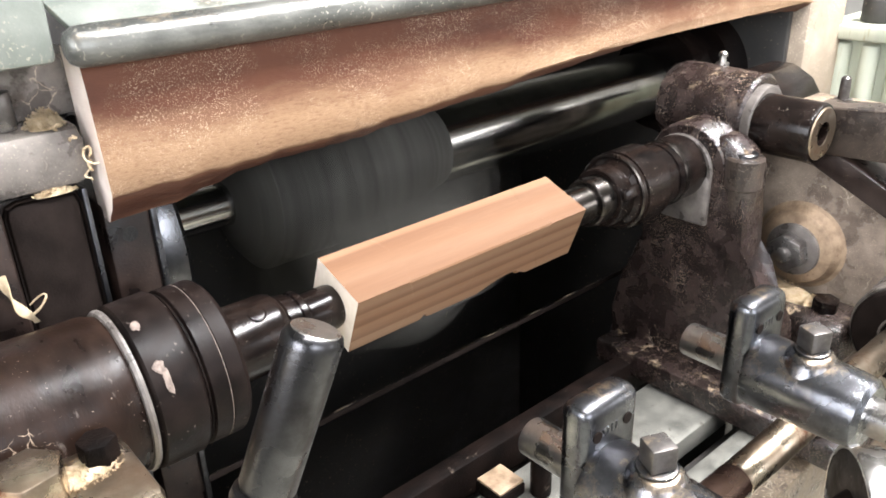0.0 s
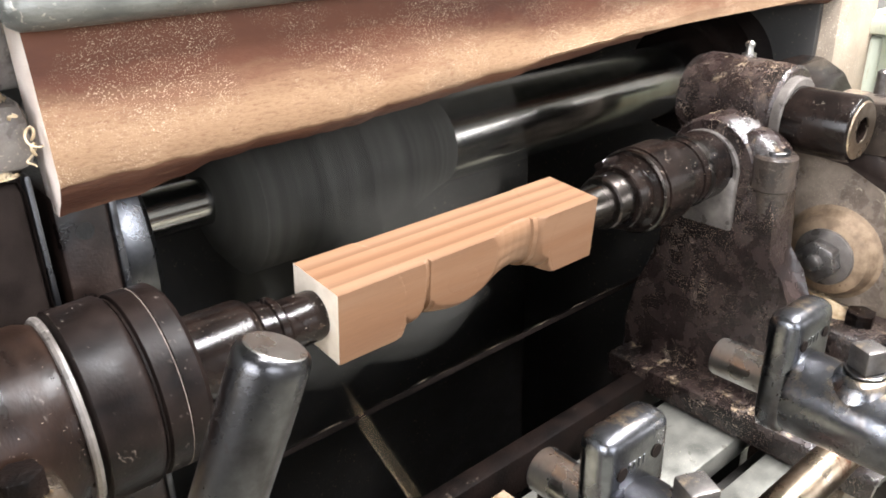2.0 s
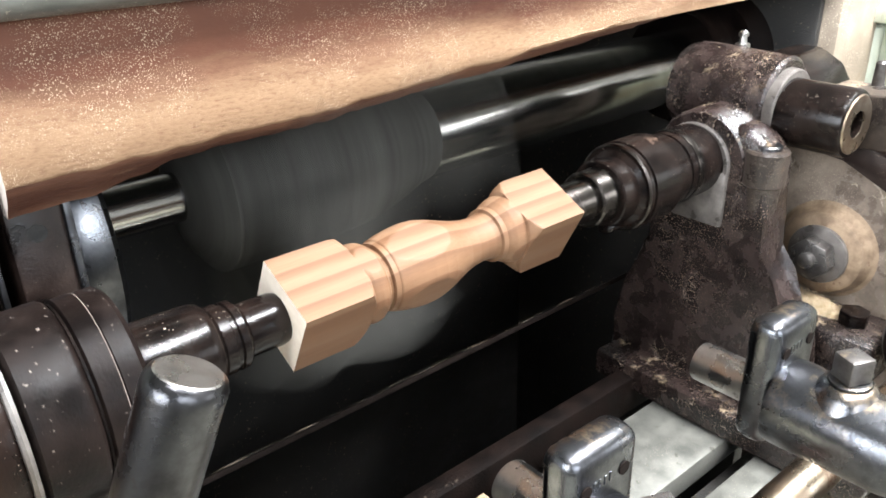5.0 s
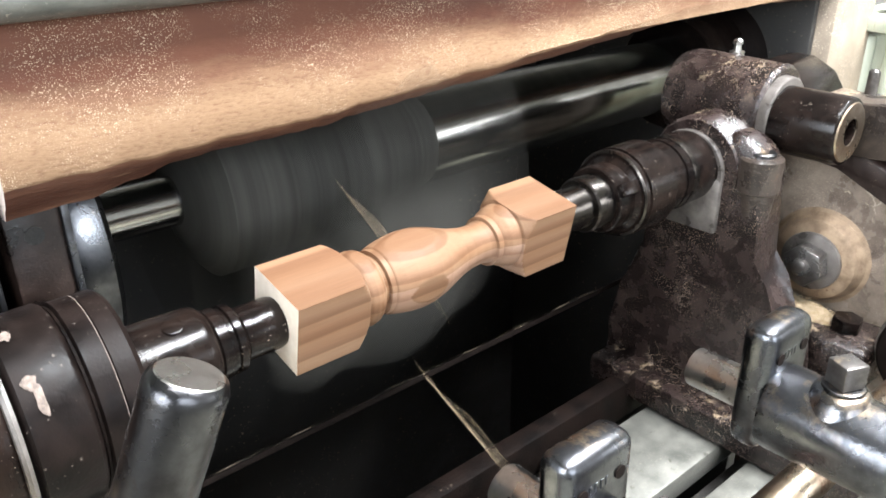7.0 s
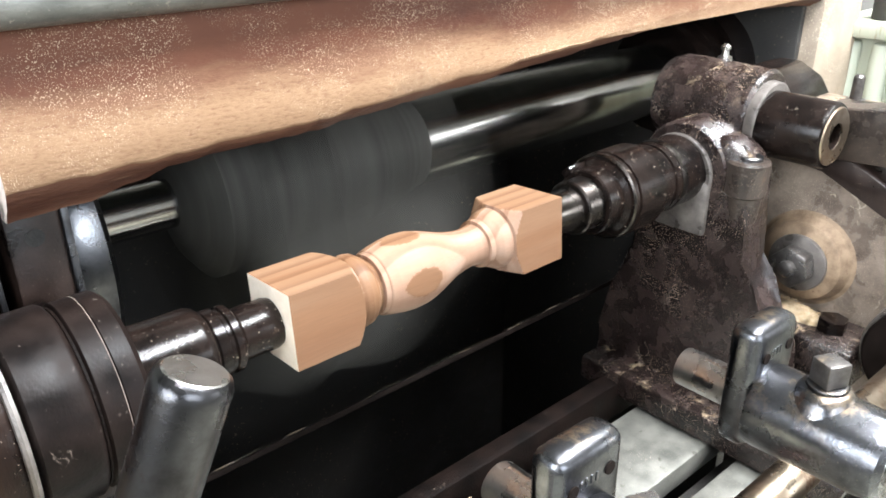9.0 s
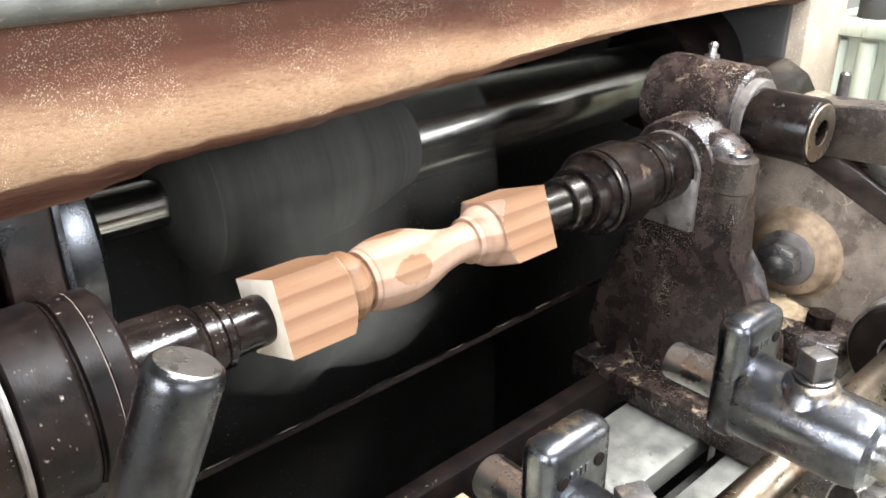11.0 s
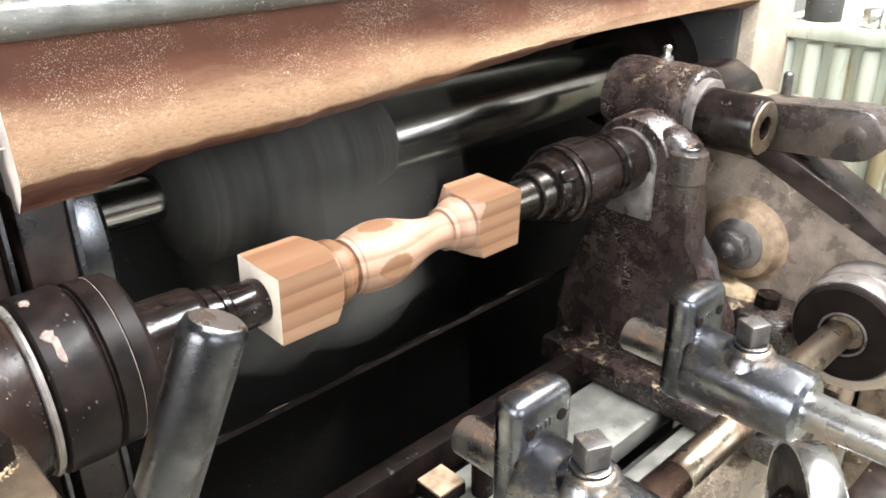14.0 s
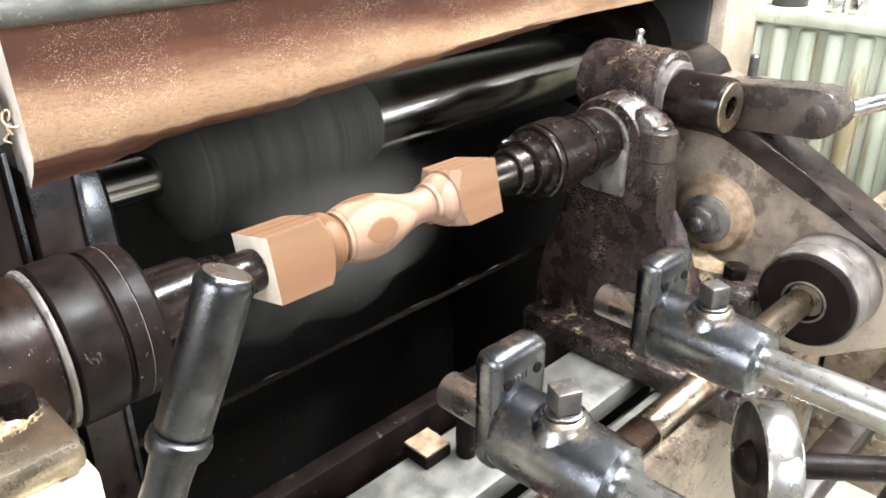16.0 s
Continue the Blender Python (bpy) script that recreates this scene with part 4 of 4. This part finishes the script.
def heap(name, label, x, y, z, sx, sy, sz, count, seed, base=True):
    """A low heap of many small flakes."""
    rng = random.Random(seed)
    bm = bmesh.new()
    for _ in range(count):
        a, r = rng.uniform(0, 2 * math.pi), rng.random() ** 0.6
        px, py = sx * r * math.cos(a), sy * r * math.sin(a)
        pz = sz * (1 - r * r) * rng.random()
        q = Matrix.Translation((px, py, pz)) @ Euler((rng.uniform(-1, 1), rng.uniform(-1, 1), rng.uniform(0, 6))).to_matrix().to_4x4()
        a, b, c = rng.uniform(.0003, .0009), rng.uniform(.0002, .0006), .0001
        vs = [bm.verts.new(q @ Vector(v)) for v in ((-a, -b, -c), (a, -b, c), (a, b, -c), (-a, b, c))]
        bm.faces.new(vs)
        bm.faces.new((vs[0], vs[2], bm.verts.new(q @ Vector((0, 0, 2.5 * b)))))
    n = 18
    ring = [bm.verts.new((sx * .9 * math.cos(2 * math.pi * k / n), sy * .9 * math.sin(2 * math.pi * k / n), -.001)) for k in range(n)]
    mid = [bm.verts.new((sx * .5 * math.cos(2 * math.pi * k / n), sy * .5 * math.sin(2 * math.pi * k / n), sz * .55)) for k in range(n)]
    for k in range(n if base else 0):
        bm.faces.new((ring[k], ring[(k + 1) % n], mid[(k + 1) % n], mid[k]))
    if base:
        bm.faces.new(mid)
    return thing(name, label, "sawdust", m=Matrix.Translation((x, y, z)), bm=bm, material=SAWDUST, kind="stuff")


heap("sawdust_heap", "loose pale sawdust lying on the foot by the casting", .474, -.075, -.138, .016, .044, .012, 1500, 3)
heap("sawdust_heap", "loose pale sawdust lying on the foot by the casting", .470, -.118, -.160, .012, .026, .010, 500, 4)
heap("sawdust_heap", "loose pale sawdust lying on the foot by the casting", .462, -.040, -.139, .018, .030, .012, 900, 5)
heap("sawdust_heap", "loose pale sawdust on the cap casting", -.178, -.062, .006, .020, .012, .004, 500, 7)
part("ledge", block(.440, .502, -.150, .02, -.180, -.139, .008), IRON_FLAKED, plate)
part("side_bolt", hexagon(.0125, .013, .001, Matrix.Translation((.470, -.118, -.140)) @ pose(0, 0, 0, 0, 0, 10)), BLACKENED, plate, "dark hexagon bolt")


def curl(name, label, x, y, z, radius, turns, pitch, seed):
    """A curled wood shaving."""
    rng = random.Random(seed)
    pts = []
    for k in range(60):
        a = turns * 2 * math.pi * k / 59
        r = radius * (1 + .25 * math.sin(a * .7 + seed))
        pts.append((r * math.cos(a) + pitch * k / 59, r * math.sin(a) * .8, r * math.sin(a) * .6 + .004 * math.sin(a * .5)))
    return thing(name, label, "shaving", m=pose(x, y, z, rng.uniform(-40, 40), rng.uniform(-40, 40), rng.uniform(0, 360)), bm=tube(pts, lambda u: .0007 * (1.1 - u * .5), 6), material=SAWDUST, group="curled shavings")


def ribbon(length, width, seed):
    """A long twisted shaving along x."""
    rng = random.Random(seed)
    bm = bmesh.new()
    rows = []
    n = 24
    for k in range(n + 1):
        u = k / n
        w = width * (0.35 + 0.65 * math.sin(math.pi * min(1, u * 1.1 + .05))) * .5
        a = 3.0 * u + seed
        c = Vector((length * (u - .5), .0030 * math.sin(5 * u + seed), .0030 * math.cos(4 * u + seed)))
        d, e = Vector((0, math.cos(a), math.sin(a))), Vector((0, -math.sin(a), math.cos(a)))
        rows.append([bm.verts.new(c + s_ * w * d + q_ * .00025 * e) for s_, q_ in ((-1, -1), (1, -1), (1, 1), (-1, 1))])
    for a, b in zip(rows, rows[1:]):
        for k in range(4):
            bm.faces.new((a[k], a[(k + 1) % 4], b[(k + 1) % 4], b[k]))
    bm.faces.new(rows[0])
    bm.faces.new(rows[-1])
    return bm


SHAVINGS = [curl("wood_shaving", "thin curled pale wood shaving on the casting", -.1185 + .0034 * k, .0545 - .002 * k, .1290 - .0075 * k, .0042 - .0006 * k, .9 + .2 * k, .008, k + 3) for k in range(4)]
SHAVINGS.append(heap("sawdust_heap", "loose pale shavings on the frame casting", -.1255, .0640, .1310, .011, .008, .010, 900, 9))
SHAVINGS.append(heap("sawdust_heap", "thin line of sawdust on the frame casting", -.1300, .0560, .0960, .012, .003, .003, 260, 19))
SHAVINGS.append(thing("wood_shaving", "broad pale wood shaving hanging by the headstock", "shaving", m=pose(-.1640, .0440, .0450, 20, 78, 15), bm=ribbon(.034, .0085, 2), material=SAWDUST, group="curled shavings"))
SHAVINGS.append(curl("wood_shaving", "thin curled pale wood shaving hanging by the headstock", -.1560, .0450, .0400, .0085, .55, .012, 12))
FRAME_SIDE += SHAVINGS

# moment, middle, way (metres a second), length, width
FLIGHTS = [(1.5, (.235, -.060, -.080), (1.5, -.85, -1.15), .075, .0030), (2.0, (.035, -.035, -.125), (.5, -.9, -1.6), .050, .0016), (2.5, (.17, -.045, -.110), (.9, -.9, -1.5), .060, .0009),
           (2.8, (.130, -.040, -.110), (.8, -.8, -1.5), .060, .0010), (3.4, (.030, -.040, -.140), (.3, -.8, -1.6), .060, .0014), (3.5, (.150, -.030, -.110), (.8, -.8, -1.6), .060, .0007),
           (3.53, (.085, -.035, -.130), (.6, -.8, -1.6), .050, .0007), (3.8, (.215, -.055, -.070), (1.4, -.8, -1.2), .070, .0014), (4.0, (.185, -.060, -.060), (2.0, -.4, -2.1), .105, .0100),
           (7.0, (.120, -.035, -.120), (.7, -.8, -1.5), .070, .0013), (7.03, (.155, -.045, -.125), (.7, -.7, -1.5), .060, .0010), (7.2, (.200, -.070, -.130), (.5, -.5, -1.7), .060, .0060),
           (7.4, (.115, -.040, -.125), (.7, -.8, -1.5), .070, .0014), (7.7, (.245, -.075, -.090), (1.1, -.9, -1.0), .070, .0018), (8.2, (.045, -.040, -.140), (.3, -.8, -1.6), .060, .0012),
           (8.23, (.070, -.040, -.130), (.5, -.8, -1.6), .050, .0010), (8.66, (.100, -.040, -.120), (.5, -.8, -1.6), .070, .0014)]
FLYING = [(thing("flying_shaving", "thin pale wood shaving thrown off the blank", "shaving", bm=ribbon(f[3], f[4], k), material=SAWDUST, group="flying shavings"), f) for k, f in enumerate(FLIGHTS)]

# ---- behind, to the side ----
box = thing("fluted_motor_box", "pale green-grey ribbed steel box with bolts on top", "box")
part("body", block(.80, 1.10, -.45, .06, -.45, .055, .006), PALEGREEN, box)
for k in range(14):
    part("rib", turned(rounded_rod(-.44, .050, .011, .004), 16, Matrix.Translation((.797, .045 - .034 * k, 0)) @ UP), PALEGREEN, box)
part("top", block(.78, 1.12, -.47, .075, .055, .072, .003), PALEGREEN, box)
part("cap", turned(rounded_rod(.072, .10, .022), 28, Matrix.Translation((.83, .02, 0)) @ UP), PITBLACK, box, "black round cap")
for k, (y, r) in enumerate(((-.045, .012), (-.070, .012), (-.130, .010), (-.165, .010))):
    part("bolt", hexagon(r, .022, .002, pose(.812, y, .072, 0, 0, 20 * k)), STEEL, box, "grey steel bolt head")
vice = thing("clamp_block", "pale steel clamp block on a wooden offcut", "clamp")
part("wood_base", block(.66, .80, -.30, -.19, -.10, -.075, .003), PINE, vice, "pale wooden base")
part("jaw", block(.69, .72, -.27, -.22, -.075, -.02, .003), STEEL, vice)
part("jaw", block(.735, .765, -.26, -.21, -.075, -.01, .003), STEEL, vice)
part("stand", block(.64, .82, -.32, -.17, -.45, -.10, .004), IRON_DUSTY, vice)


def motions():
    turn = [(t / 2, pose(0, 0, 0, SPIN * t / 2, 0, 0)) for t in range(33)]
    for ob in (blank, left_centre, right_centre):
        walk(ob, turn)
    for ob, when, k in OFFCUTS:
        go = max(0.12, min(round((when - 0.12) * 2) / 2 + 0.12, 15.1))
        rows = [(t, m) for t, m in turn if t < go - 0.02]
        rows.append((go, pose(0, 0, 0, SPIN * go, 0, 0)))
        side = 0.03 * ((k * 7) % 5 - 2)
        for dt, y, z in ((0.0667, .012, -.06), (0.1, .05, -.18), (0.1333, .09, -.36), (0.1667, .12, -.58), (0.2, .16, -.80)):
            rows.append((go + dt, Matrix.Translation((side * dt, y, z)) @ pose(0, 0, 0, SPIN * go - 200 * dt, 0, 0)))
        rows.append((16.0, rows[-1][1]))
        walk(ob, rows)
    for k, (ob, (when, mid, way, length, width)) in enumerate(FLYING):
        inside = Matrix.Translation((.10 + .004 * k, .001 * (k % 3), .001 * (k % 2)))
        way, mid = Vector(way) * (1.0 if width > .005 else 2.4), Vector(mid)
        along = way.to_track_quat("X", "Z").to_matrix().to_4x4() @ pose(0, 0, 0, 0, 2.5, 2.5)
        fall = mid + way * .09
        rows = [(0, inside), (when - .15, inside), (when - .05, Matrix.Translation(mid - way * .05) @ along), (when, Matrix.Translation(mid) @ along), (when + .05, Matrix.Translation(mid + way * .05) @ along),
                (when + .12, Matrix.Translation((fall.x, fall.y, fall.z - .05)) @ along), (when + .5, Matrix.Translation((fall.x + .1, fall.y - .25, -1.045))), (16.0, Matrix.Translation((fall.x + .1, fall.y - .25, -1.045)))]
        walk(ob, rows)
    closing = [(0, .0065), (1, .0055), (2, .0035), (3, .002), (4, 0), (8, 0), (16, 0)]
    for ob in FRAME_SIDE:
        rest = ob.matrix_world.copy()
        if ob is drum:
            def gap(t):
                return np.interp(t, [c[0] for c in closing], [c[1] for c in closing])
            walk(ob, [(f / FPS, Matrix.Translation((0, gap(f / FPS), 0)) @ rest @ pose(0, 0, 0, 82 * f, 0, 0)) for f in range(0, 16 * FPS + 1)])
        else:
            walk(ob, [(t, Matrix.Translation((0, d, 0)) @ rest) for t, d in closing])


motions()
